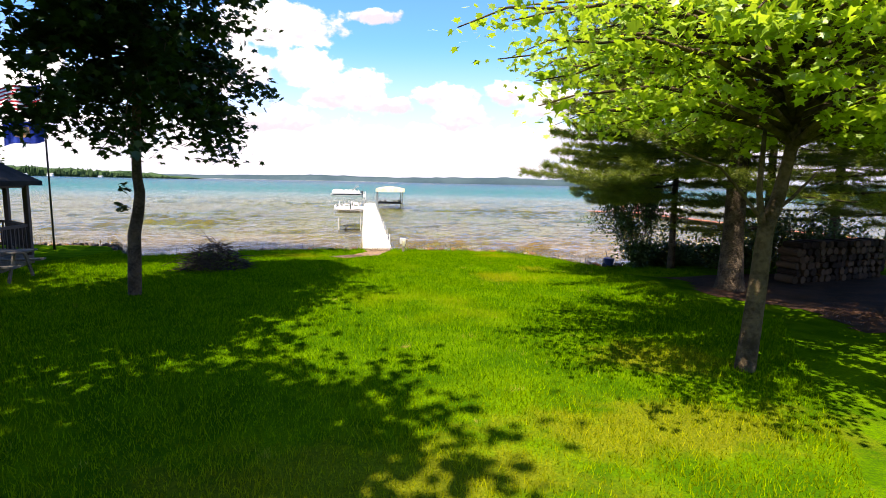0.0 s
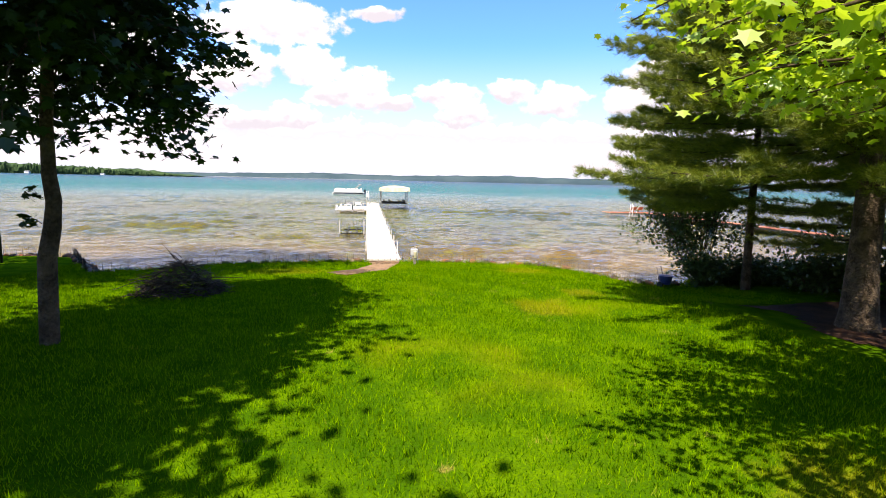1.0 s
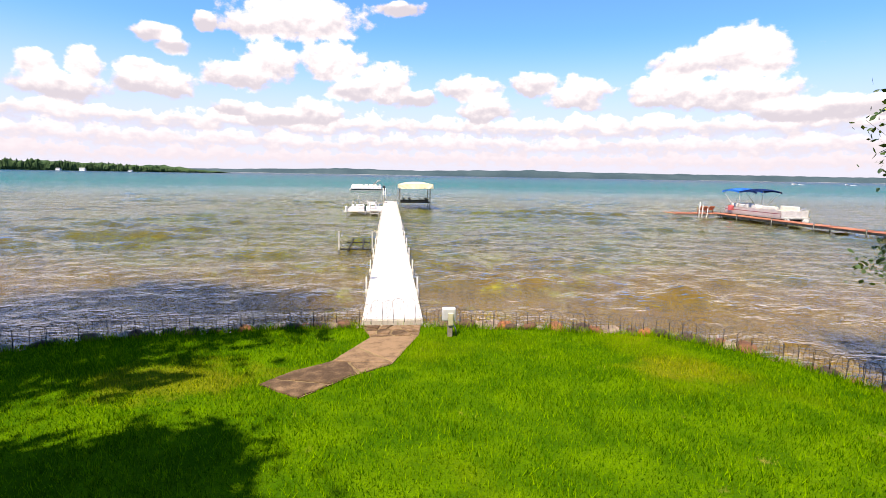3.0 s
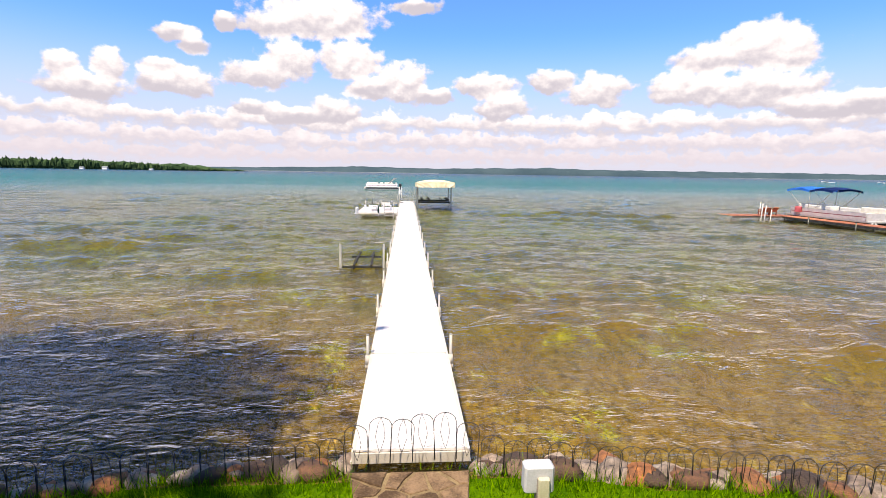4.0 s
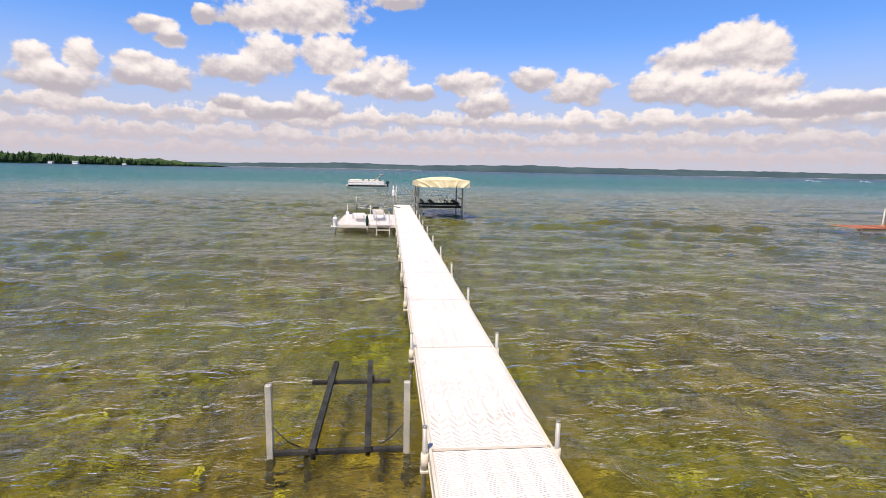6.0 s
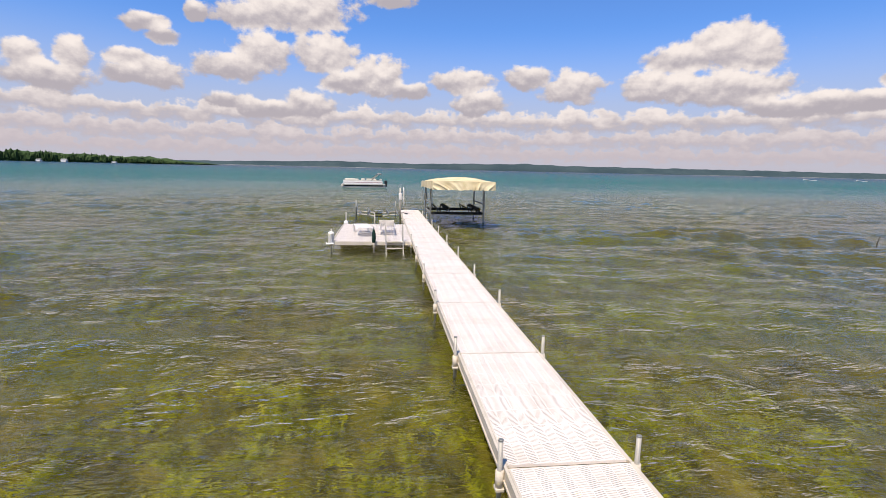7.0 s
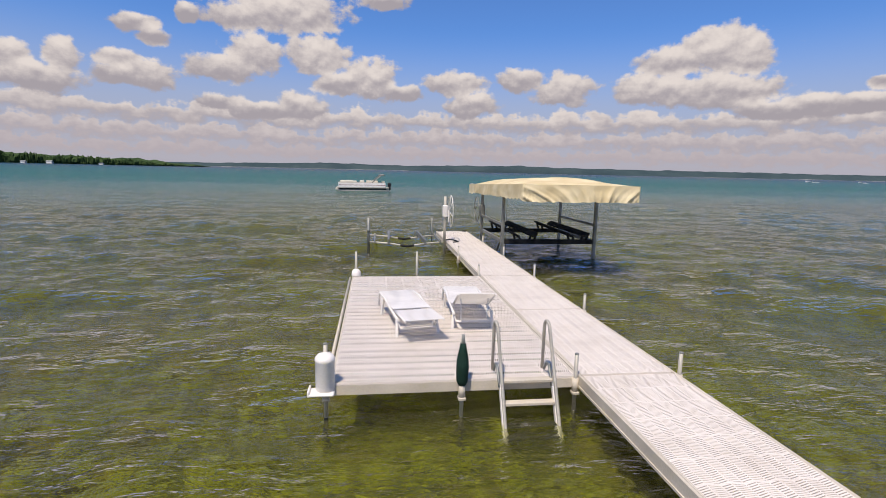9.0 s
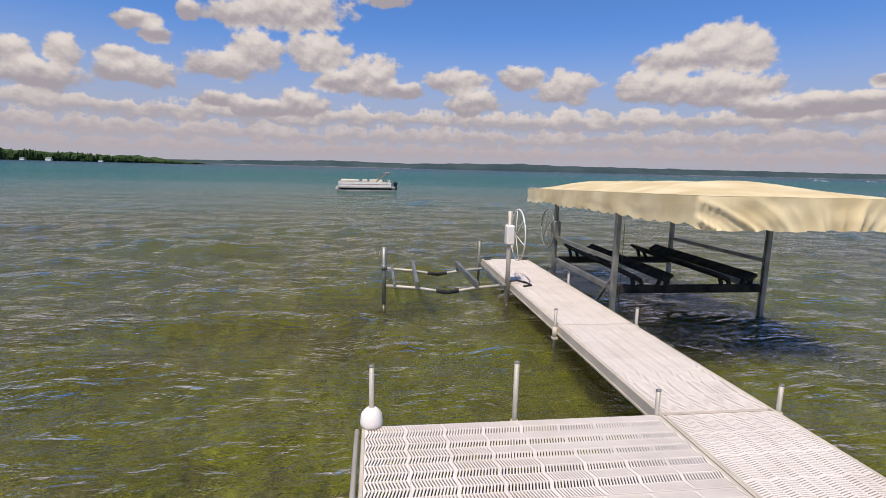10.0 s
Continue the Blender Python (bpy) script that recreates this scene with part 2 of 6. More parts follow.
def make_bed():
    def build(g, p):
        v = place(g)
        x, y, z = g.xyz(v)
        stretched = g.vec("MULTIPLY", v, (0.55, 1.0, 1.0))
        a, b, c = g.noise(stretched, 0.22, 4.0, 0.55), g.noise(v, 2.4, 6.0, 0.68), g.noise(v, 8.5, 5.0, 0.68, 0.8)
        col = g.mix(g.step(g.math("ADD", g.math("MULTIPLY", b, 0.55), g.math("MULTIPLY", c, 0.45)), 0.42, 0.60), (0.034, 0.031, 0.004), (0.155, 0.130, 0.014))
        col = g.mix(g.step(a, 0.45, 0.62, 0.0, 0.75), col, g.mix(g.step(c, 0.4, 0.6), (0.028, 0.034, 0.002), (0.15, 0.155, 0.006)))
        col = g.mix(g.step(g.math("ADD", y, g.math("MULTIPLY", a, 12.0)), 20.0, 8.0, 0.0, 0.75), col, g.mix(g.step(c, 0.42, 0.6), (0.066, 0.042, 0.008), (0.25, 0.158, 0.028)))
        col = g.mix(g.step(g.math("ADD", c, g.math("MULTIPLY", g.math("SUBTRACT", b, 0.5), 0.5)), 0.58, 0.68, 0.0, 0.8), col, (0.27, 0.245, 0.04))
        g.link(g.bump(c, 0.8, 0.12), p.inputs["Normal"])
        return col
    return surface("lake_bed", build, 0.9, spec=0.1)


def make_water():
    m = bpy.data.materials.new("lake_water")
    m.use_nodes = True
    g = Graph(m.node_tree)
    v = place(g)
    x, y, z = g.xyz(v)
    # short choppy ripples over a faint longer swell
    r1 = g.noise(g.vec("MULTIPLY", v, (0.6, 1.25, 0.0)), 2.1, 3.0, 0.55, 0.7)
    r2 = g.noise(g.vec("MULTIPLY", v, (0.7, 1.25, 0.0)), 7.5, 3.0, 0.6, 0.6)
    r3 = g.math("MULTIPLY", g.noise(g.vec("MULTIPLY", v, (0.22, 1.0, 0.0)), 0.42, 5.0, 0.65), g.step(y, 20.0, 70.0, 0.3, 3.0))
    r4 = g.math("MULTIPLY", g.noise(g.vec("MULTIPLY", v, (0.45, 1.2, 0.0)), 0.8, 4.0, 0.6, 0.4), g.step(y, 25.0, 70.0, 0.25, 1.5))
    r5 = g.noise(g.vec("MULTIPLY", v, (0.5, 1.3, 0.0)), 4.3, 3.0, 0.6, 0.5)
    h = g.math("ADD", g.math("ADD", g.math("MULTIPLY", r1, 0.48), r4), g.math("ADD", g.math("ADD", g.math("MULTIPLY", r2, 0.12), g.math("MULTIPLY", r5, 0.45)), r3))
    n = g.bump(h, 1.0, 0.17)
    # how much light the water itself scatters back: clear over the shallows, cloudy with depth
    streak = g.noise(g.vec("MULTIPLY", v, (0.012, 0.05, 0.0)), 1.0, 4.0)
    off = g.math("ADD", y, g.math("ADD", g.math("MULTIPLY", g.math("SUBTRACT", streak, 0.5), 60.0), g.math("MULTIPLY", g.math("ABSOLUTE", x), 0.1)))
    deep = g.step(off, 27.0, 105.0)
    tone = g.ramp(g.math("DIVIDE", off, 900.0, clamp=True), [(0.0, (0.150, 0.138, 0.066)), (0.045, (0.165, 0.166, 0.092)), (0.085, (0.105, 0.145, 0.100)), (0.14, (0.013, 0.108, 0.095)), (0.4, (0.007, 0.092, 0.100)), (1.0, (0.006, 0.045, 0.080))])
    body = g.node("ShaderNodeBsdfDiffuse")
    g.link(tone, body.inputs[0])
    clear = g.node("ShaderNodeBsdfRefraction")
    g.link(g.mix(g.step(off, 6.0, 30.0), (0.94, 0.88, 0.62), (0.82, 0.86, 0.62)), clear.inputs[0])
    clear.inputs["Roughness"].default_value, clear.inputs["IOR"].default_value = 0.0, 1.33
    g.link(n, clear.inputs["Normal"])
    under = g.node("ShaderNodeMixShader")
    g.put(under.inputs[0], g.math("ADD", 0.03, g.math("MULTIPLY", deep, 0.97)))
    g.link(clear.outputs[0], under.inputs[1])
    g.link(body.outputs[0], under.inputs[2])
    gloss = g.node("ShaderNodeBsdfGlossy")
    g.put(gloss.inputs["Roughness"], g.math("ADD", 0.02, g.math("MULTIPLY", deep, 0.08)))
    g.link(n, gloss.inputs["Normal"])
    fr = g.node("ShaderNodeFresnel")
    fr.inputs["IOR"].default_value = 1.33
    g.link(n, fr.inputs["Normal"])
    top = g.node("ShaderNodeMixShader")
    # Fresnel is bent: more gloss at low view angles, less at steep ones
    lifted = g.math("MULTIPLY", fr.outputs[0], g.math("ADD", 0.8, g.math("MULTIPLY", fr.outputs[0], 1.0)), clamp=True)
    g.put(top.inputs[0], g.math("MULTIPLY", lifted, g.math("SUBTRACT", 1.0, g.math("MULTIPLY", g.step(off, 70.0, 190.0), 0.5)), clamp=True))
    g.link(under.outputs[0], top.inputs[1])
    g.link(gloss.outputs[0], top.inputs[2])
    g.link(top.outputs[0], g.node("ShaderNodeOutputMaterial").inputs[0])
    return m


def make_decking():
    """Pale moulded plastic with faint weather stains, each panel a little different."""
    def build(g, p):
        dirt, fine = g.noise(place(g), 2.2, 5.0, 0.6), g.noise(own(g), 26.0, 4.0, 0.6)
        tone = g.mix(g.step(dirt, 0.35, 0.75), (0.74, 0.665, 0.585), (0.645, 0.57, 0.49))
        tone = g.mix(g.math("MULTIPLY", chance(g), 0.35), tone, (0.79, 0.72, 0.64))
        g.link(g.bump(g.noise(own(g), 180.0, 2.0), 0.15, 0.004), p.inputs["Normal"])
        return g.mix(g.step(fine, 0.55, 0.8, 0.0, 0.25), tone, (0.45, 0.37, 0.28))
    return surface("slotted_decking", build, 0.62, spec=0.3)


M_LAWN, M_BLADE, M_BED, M_WATER = make_lawn(), make_blade(), make_bed(), make_water()
M_DECK = make_decking()
M_ALU = varied("weathered_aluminium", (0.36, 0.335, 0.28), (0.54, 0.50, 0.42), 4.0, 60.0, 0.58, 0.35)
M_RAIL = varied("pale_dock_frame", (0.46, 0.40, 0.31), (0.60, 0.53, 0.42), 2.0, 50.0, 0.6, 0.0)
M_WETPIPE = varied("wet_dark_pipe", (0.03, 0.03, 0.022), (0.09, 0.085, 0.06), 5.0, 40.0, 0.35, 0.3)
M_STEEL = varied("galvanised_steel", (0.16, 0.17, 0.15), (0.33, 0.33, 0.30), 3.0, 45.0, 0.5, 0.6)
M_DARKBUNK = varied("dark_bunk_carpet", (0.012, 0.012, 0.011), (0.05, 0.048, 0.042), 3.0, 60.0, 0.9)
M_WHITE = varied("white_plastic", (0.68, 0.64, 0.59), (0.82, 0.78, 0.72), 3.0, 50.0, 0.4)
def make_canvas():
    def build(g, p):
        v = own(g)
        folds = g.noise(g.vec("MULTIPLY", v, (1.2, 0.6, 1.8)), 1.6, 5.0, 0.6, 0.3)
        f = g.noise(v, 1.1, 4.0)
        g.link(g.bump(folds, 0.25, 0.04), p.inputs["Normal"])
        return g.mix(g.step(f, 0.35, 0.7), (0.58, 0.46, 0.25), (0.72, 0.61, 0.38))
    return surface("cream_canvas", build, 0.8, spec=0.2)


M_CANVAS = make_canvas()
M_WEED = leaf_material("water_weed", (0.030, 0.042, 0.003), (0.37, 0.38, 0.022), 0.25, 0.0)
M_BLACKWIRE = varied("black_wire", (0.010, 0.010, 0.012), (0.03, 0.03, 0.032), 8.0, 80.0, 0.5, 0.4)
M_BARK = varied("grey_brown_bark", (0.034, 0.024, 0.015), (0.12, 0.088, 0.058), 4.0, 22.0, 0.9, spec=0.08, relief=0.9, depth=0.05)
M_PALEBARK = varied("pale_bark", (0.036, 0.026, 0.014), (0.125, 0.090, 0.050), 3.0, 18.0, 0.9, spec=0.08, relief=0.7, depth=0.04)
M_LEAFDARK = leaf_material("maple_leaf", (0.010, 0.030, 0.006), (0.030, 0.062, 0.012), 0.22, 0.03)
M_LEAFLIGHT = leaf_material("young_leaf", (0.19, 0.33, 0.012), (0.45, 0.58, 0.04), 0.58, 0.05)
M_NEEDLE = leaf_material("pine_needle", (0.020, 0.050, 0.010), (0.27, 0.32, 0.028), 0.3, 0.03)
M_SHRUB = leaf_material("shrub_leaf", (0.020, 0.050, 0.008), (0.065, 0.115, 0.018), 0.3, 0.05)
def make_stone():
    def build(g, p):
        v = own(g)
        c = chance(g)
        base = g.ramp(c, [(0.0, (0.05, 0.034, 0.025)), (0.3, (0.15, 0.080, 0.042)), (0.48, (0.42, 0.15, 0.045)), (0.62, (0.13, 0.068, 0.038)), (0.84, (0.46, 0.36, 0.26)), (1.0, (0.24, 0.14, 0.08))])
        f = g.noise(v, 2.2, 5.0, 0.6)
        g.link(g.bump(g.noise(v, 9.0, 4.0), 0.5, 0.05), p.inputs["Normal"])
        return g.mix(g.step(f, 0.35, 0.7), g.mix(0.55, base, (0.03, 0.025, 0.02)), base)
    return surface("shore_stone", build, 0.8, spec=0.2)


M_STONE = make_stone()
M_FLAG = varied("path_flagstone", (0.070, 0.041, 0.020), (0.250, 0.155, 0.080), 5.0, 45.0, 0.9, spec=0.15, relief=0.7, depth=0.02, per_object=0.25)
M_MORTAR = varied("path_mortar", (0.13, 0.085, 0.042), (0.27, 0.19, 0.09), 5.0, 60.0, 0.95, spec=0.1, relief=0.5)
M_FARWOOD = varied("far_woods", (0.014, 0.032, 0.010), (0.055, 0.090, 0.030), 0.03, 0.2, 0.95, spec=0.1, relief=0.0)
M_BEACH = varied("far_beach", (0.16, 0.16, 0.15), (0.34, 0.33, 0.30), 0.02, 0.1, 1.0, spec=0.0, relief=0.0)
# distance haze is mixed into the hills' wood colour as blue-grey
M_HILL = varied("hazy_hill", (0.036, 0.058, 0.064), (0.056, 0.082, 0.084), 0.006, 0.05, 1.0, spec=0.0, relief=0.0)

# ---- building helpers ----
def bm_box(bm, x0, x1, y0, y1, z0, z1, bevel=0.0):
    c = Matrix.Translation(((x0 + x1) / 2, (y0 + y1) / 2, (z0 + z1) / 2)) @ Matrix.Diagonal((x1 - x0, y1 - y0, z1 - z0, 1))
    made = bmesh.ops.create_cube(bm, size=1, matrix=c)
    if bevel:
        edges = list({e for v in made["verts"] for e in v.link_edges})
        bmesh.ops.bevel(bm, geom=edges, offset=bevel, segments=1, affect="EDGES")
    return made


def bm_bar(bm, a, b, w, h=None, up=(0, 0, 1)):
    """A square bar from a to b."""
    a, b = Vector(a), Vector(b)
    d = b - a
    q = d.to_track_quat("Z", "Y").to_matrix().to_4x4()
    bmesh.ops.create_cube(bm, size=1, matrix=Matrix.Translation((a + b) / 2) @ q @ Matrix.Diagonal((w, h or w, d.length, 1)))


def bm_pipe(bm, pts, r, sides=8, taper=1.0):
    """A round pipe along points, closed at both ends."""
    pts = [Vector(p) for p in pts]
    rings, n = [], len(pts)
    ref = Vector((0.13, 0.31, 0.94))
    for k, p in enumerate(pts):
        d = (pts[min(k + 1, n - 1)] - pts[max(k - 1, 0)]).normalized()
        s = d.cross(ref)
        if s.length < 0.2:
            s = d.cross(Vector((1, 0, 0)))
        s.normalize()
        u = s.cross(d)
        rr = r * (1 + (taper - 1) * k / max(1, n - 1))
        rings.append([bm.verts.new(p + (s * math.cos(2 * math.pi * j / sides) + u * math.sin(2 * math.pi * j / sides)) * rr) for j in range(sides)])
    for a, b in zip(rings, rings[1:]):
        for j in range(sides):
            f = bm.faces.new((a[j], a[(j + 1) % sides], b[(j + 1) % sides], b[j]))
            f.smooth = True
    bm.faces.new(rings[0][::-1])
    bm.faces.new(rings[-1])


def bm_lathe(bm, prof, centre=(0, 0, 0), sides=16):
    """A turned body: prof is a row of (radius, height)."""
    c = Vector(centre)
    rings = [[bm.verts.new(c + Vector((r * math.cos(2 * math.pi * j / sides), r * math.sin(2 * math.pi * j / sides), z))) for j in range(sides)] for r, z in prof]
    for a, b in zip(rings, rings[1:]):
        for j in range(sides):
            f = bm.faces.new((a[j], a[(j + 1) % sides], b[(j + 1) % sides], b[j]))
            f.smooth = True
    bm.faces.new(rings[0][::-1])
    bm.faces.new(rings[-1])


def mesh_of(name, bm, material):
    me = bpy.data.meshes.new(name)
    bmesh.ops.recalc_face_normals(bm, faces=bm.faces)
    bm.to_mesh(me)
    bm.free()
    me.materials.append(material)
    return me


def part(name, bm, material, parent=None, label=""):
    ob = new(name, mesh_of(name, bm, material))
    ob.parent = parent
    return tagged(ob, label)


def shared(name, me, parent, m=None):
    ob = new(name, me)
    ob.parent = parent
    if m is not None:
        ob.matrix_basis = m
    return ob


def thing(name, label, category, group="", kind="", at=(0, 0, 0), turn=0.0):
    ob = new(name)
    ob.matrix_basis = pose(*at, 0, 0, turn)
    return tagged(ob, label, category, group, kind)


def raw_mesh(name, verts, faces, materials, smooth=True):
    me = bpy.data.meshes.new(name)
    verts, faces = np.asarray(verts, dtype=np.float32), np.asarray(faces, dtype=np.int32)
    k = faces.shape[1]
    me.vertices.add(len(verts))
    me.vertices.foreach_set("co", verts.ravel())
    me.loops.add(faces.size)
    me.loops.foreach_set("vertex_index", faces.ravel())
    me.polygons.add(len(faces))
    me.polygons.foreach_set("loop_start", np.arange(0, faces.size, k, dtype=np.int32))
    me.polygons.foreach_set("use_smooth", np.full(len(faces), smooth))
    me.update(calc_edges=True)
    me.validate()
    for m in materials:
        me.materials.append(m)
    return me


def sheet(xs, ys, zfun):
    X, Y = np.meshgrid(xs, ys)
    Z = zfun(X, Y)
    nx, ny = len(xs), len(ys)
    i = (np.arange(ny - 1)[:, None] * nx + np.arange(nx - 1)[None, :]).ravel()
    return np.stack([X.ravel(), Y.ravel(), Z.ravel()], 1), np.stack([i, i + 1, i + nx + 1, i + nx], 1)


def graded(lo, hi, fine_lo, fine_hi, step, grow=1.12):
    """Even steps between fine_lo and fine_hi, then ever longer ones out to lo and hi."""
    mid = list(np.arange(fine_lo, fine_hi + step / 2, step))
    s, up = step, mid[-1]
    while up < hi:
        s *= grow
        up = min(hi, up + s)
        mid.append(up)
    s, down = step, mid[0]
    while down > lo:
        s *= grow
        down = max(lo, down - s)
        mid.insert(0, down)
    return np.array(mid)


# ---- the ground: lawn, bank and lake bed in one sheet ----
SHORE_X = (-300, -60, -20, -13.8, -11.6, -9.4, -7.1, -5.4, -2.0, 0.6, 2.0, 4.2, 5.4, 6.0, 6.7, 7.4, 7.9, 8.5, 9.3, 10.4, 14.0, 60, 300)
SHORE_Y = (40, 6, 1.9, 1.2, 0.9, -2.6, -1.7, -0.9, -0.35, -0.35, -0.55, -0.95, -1.25, -1.75, -2.4, -3.9, -4.95, -5.4, -5.2, -4.2, -3.9, -7, -30)



def shore(x):
    return np.interp(x, SHORE_X, SHORE_Y)


def lawn_z(x, y):
    d = shore(x) - y                      # metres inland
    base = np.interp(y, (-60, -25, -17, -11, -7, -3, -0.3, 3), (1.3, 1.05, 1.0, 0.95, 0.85, 0.62, 0.5, 0.5))
    return np.minimum(base, 0.50 + 0.09 * np.maximum(d, 0)) + 0.02 * np.sin(0.9 * x + 0.4 * y) * np.clip(d, 0, 1)


def ground_z(x, y):
    d = y - shore(x)                      # metres out from the grass edge
    bed = np.interp(d, (0, 0.5, 1.1, 6, 30, 60, 130, 400, 5000), (0.48, 0.2, -0.12, -0.35, -0.8, -1.2, -4, -12, -14))
    bed = bed + 0.05 * np.sin(0.7 * x + 1.3 * np.sin(0.31 * y)) * np.sin(0.5 * y) * (d > 2)
    return np.where(d < 0, lawn_z(x, y), bed)


gx = graded(-4900, 4900, -18, 18, 0.3, 1.25)
gy = graded(-400, 4900, -26, 50, 0.3, 1.22)
gv, gf = sheet(gx, gy, ground_z)
me = raw_mesh("ground", gv, gf, [M_LAWN, M_BED])
cent = gv[gf].mean(1)
me.polygons.foreach_set("material_index", (cent[:, 1] > shore(cent[:, 0]) - 0.05).astype(np.int32))
ground = tagged(new("ground", me), "mown green lawn sloping to a weedy lake bed", "ground", kind="structure")


def wave_z(x, y):
    """Wind chop over a longer swell; a wave fades where the sheet is too coarse to carry it."""
    coarse = np.maximum(np.gradient(x, axis=1), np.gradient(y, axis=0))
    gust = 0.75 + 0.25 * np.sin(0.11 * x + 0.17 * y) + 0.18 * np.sin(0.23 * x - 0.09 * y + 1.0)
    r0 = random.Random(3)
    w = 0.0
    for k in range(60):
        length = 0.55 * (5.0 / 0.55) ** (k / 59)
        ang, ph = math.radians(r0.gauss(8, 32 if length < 2.5 else 17)), r0.uniform(0, 6.28)
        kx, ky = math.sin(ang) * 6.283 / length, math.cos(ang) * 6.283 / length
        steep = 0.022 if length < 0.9 else 0.029
        w = w + steep * length / 6.283 * np.clip(length / coarse / 2 - 1, 0, 1) * np.sin(kx * x + ky * y + ph)
    calm = np.clip((y - shore(x)) / 8, 0.35, 1)
    w = w * gust * calm
    return WATER + w + 2.5 * np.maximum(w, 0) ** 2 - 0.01


wv, wf = sheet(graded(-4900, 4900, -24, 26, 0.19, 1.05), graded(-30, 4900, -7, 52, 0.15, 1.03), wave_z)
water = tagged(new("water", raw_mesh("water", wv, wf, [M_WATER])), "rippled clear lake water turning turquoise far out", "water", kind="structure")
water.visible_shadow = False


def water_weed():
    """Tufts of weed standing over the shallow bed, thick in drifting patches and thin between them."""
    r0 = np.random.default_rng(19)
    m = 26000
    x, y = r0.uniform(-17, 14, m), 1.2 + 52 * r0.random(m) ** 1.1
    patch = np.sin(0.55 * x + 1.7 * np.sin(0.33 * y)) * np.sin(0.62 * y + 1.3 * np.sin(0.4 * x)) + 0.6 * np.sin(1.9 * x + 0.8 * y) * np.sin(1.3 * y - 0.7 * x)
    keep = (patch + r0.normal(0, 0.55, m) > np.interp(y, (3, 14, 22, 32), (1.35, 0.75, 0.35, -0.3))) & (np.abs(x) < 7 + 0.5 * y) & (np.abs(x) > 0.2)
    x, y = x[keep], y[keep]
    per = 14
    tall = r0.uniform(0.08, 0.34, len(x)) * np.clip(y / 14, 0.35, 1)
    x, y, tall = np.repeat(x, per), np.repeat(y, per), np.repeat(tall, per)
    n = len(x)
    a = r0.uniform(0, 2 * np.pi, n)
    out = r0.uniform(0.05, 0.30, n)
    w = r0.uniform(0.010, 0.030, n)
    bx, by = x + r0.normal(0, 0.06, n), y + r0.normal(0, 0.06, n)
    z = ground_z(bx, by) - 0.01
    dx, dy = np.cos(a), np.sin(a)
    sx, sy = -dy * w, dx * w
    v = np.empty((n, 4, 3), np.float32)
    v[:, 0] = np.stack([bx, by, z], 1)
    v[:, 1] = np.stack([bx + dx * out * 0.55 + sx, by + dy * out * 0.55 + sy, z + tall * r0.uniform(0.6, 1.0, n)], 1)
    v[:, 2] = np.stack([bx + dx * out, by + dy * out, z + tall * r0.uniform(0.55, 1.1, n)], 1)
    v[:, 3] = np.stack([bx + dx * out * 0.5 - sx, by + dy * out * 0.5 - sy, z + tall * r0.uniform(0.6, 1.0, n)], 1)
    me = raw_mesh("water_weed", v.reshape(-1, 3), np.arange(n * 4).reshape(-1, 4), [M_WEED], False)
    return tagged(new("water_weed", me), "yellow-green weed tufts on the shallow lake bed", "water weed", kind="stuff")


water_weed()


# ---- far shores ----
def ridge(name, x0, x1, y0, y1, height, material, label, step=14.0, jag=1.0, seed=3):
    """A long wooded rise with an uneven top."""
    xs = np.arange(x0, x1 + step, step)
    rows = []
    for k, (fy, fz) in enumerate(((0.0, 0.0), (0.05, 0.75), (0.35, 1.0), (1.0, 0.0))):
        for x in xs:
            h = height(x) * fz
            h += jag * fz * (noise.noise((x * 0.013, k * 3.1, seed)) * 5 + noise.noise((x * 0.06, k * 1.7, seed + 5)) * 3.5 + noise.noise((x * 0.21, k * 1.1, seed + 8)) * 3.0 * (h > 3))
            rows.append((x, y0 + (y1 - y0) * fy, max(h, 0.0) if fz else -1.0))
    n = len(xs)
    i = (np.arange(3)[:, None] * n + np.arange(n - 1)[None, :]).ravel()
    me = raw_mesh(name, rows, np.stack([i, i + 1, i + n + 1, i + n], 1), [material])
    return tagged(new(name, me), label, "hills", kind="structure")


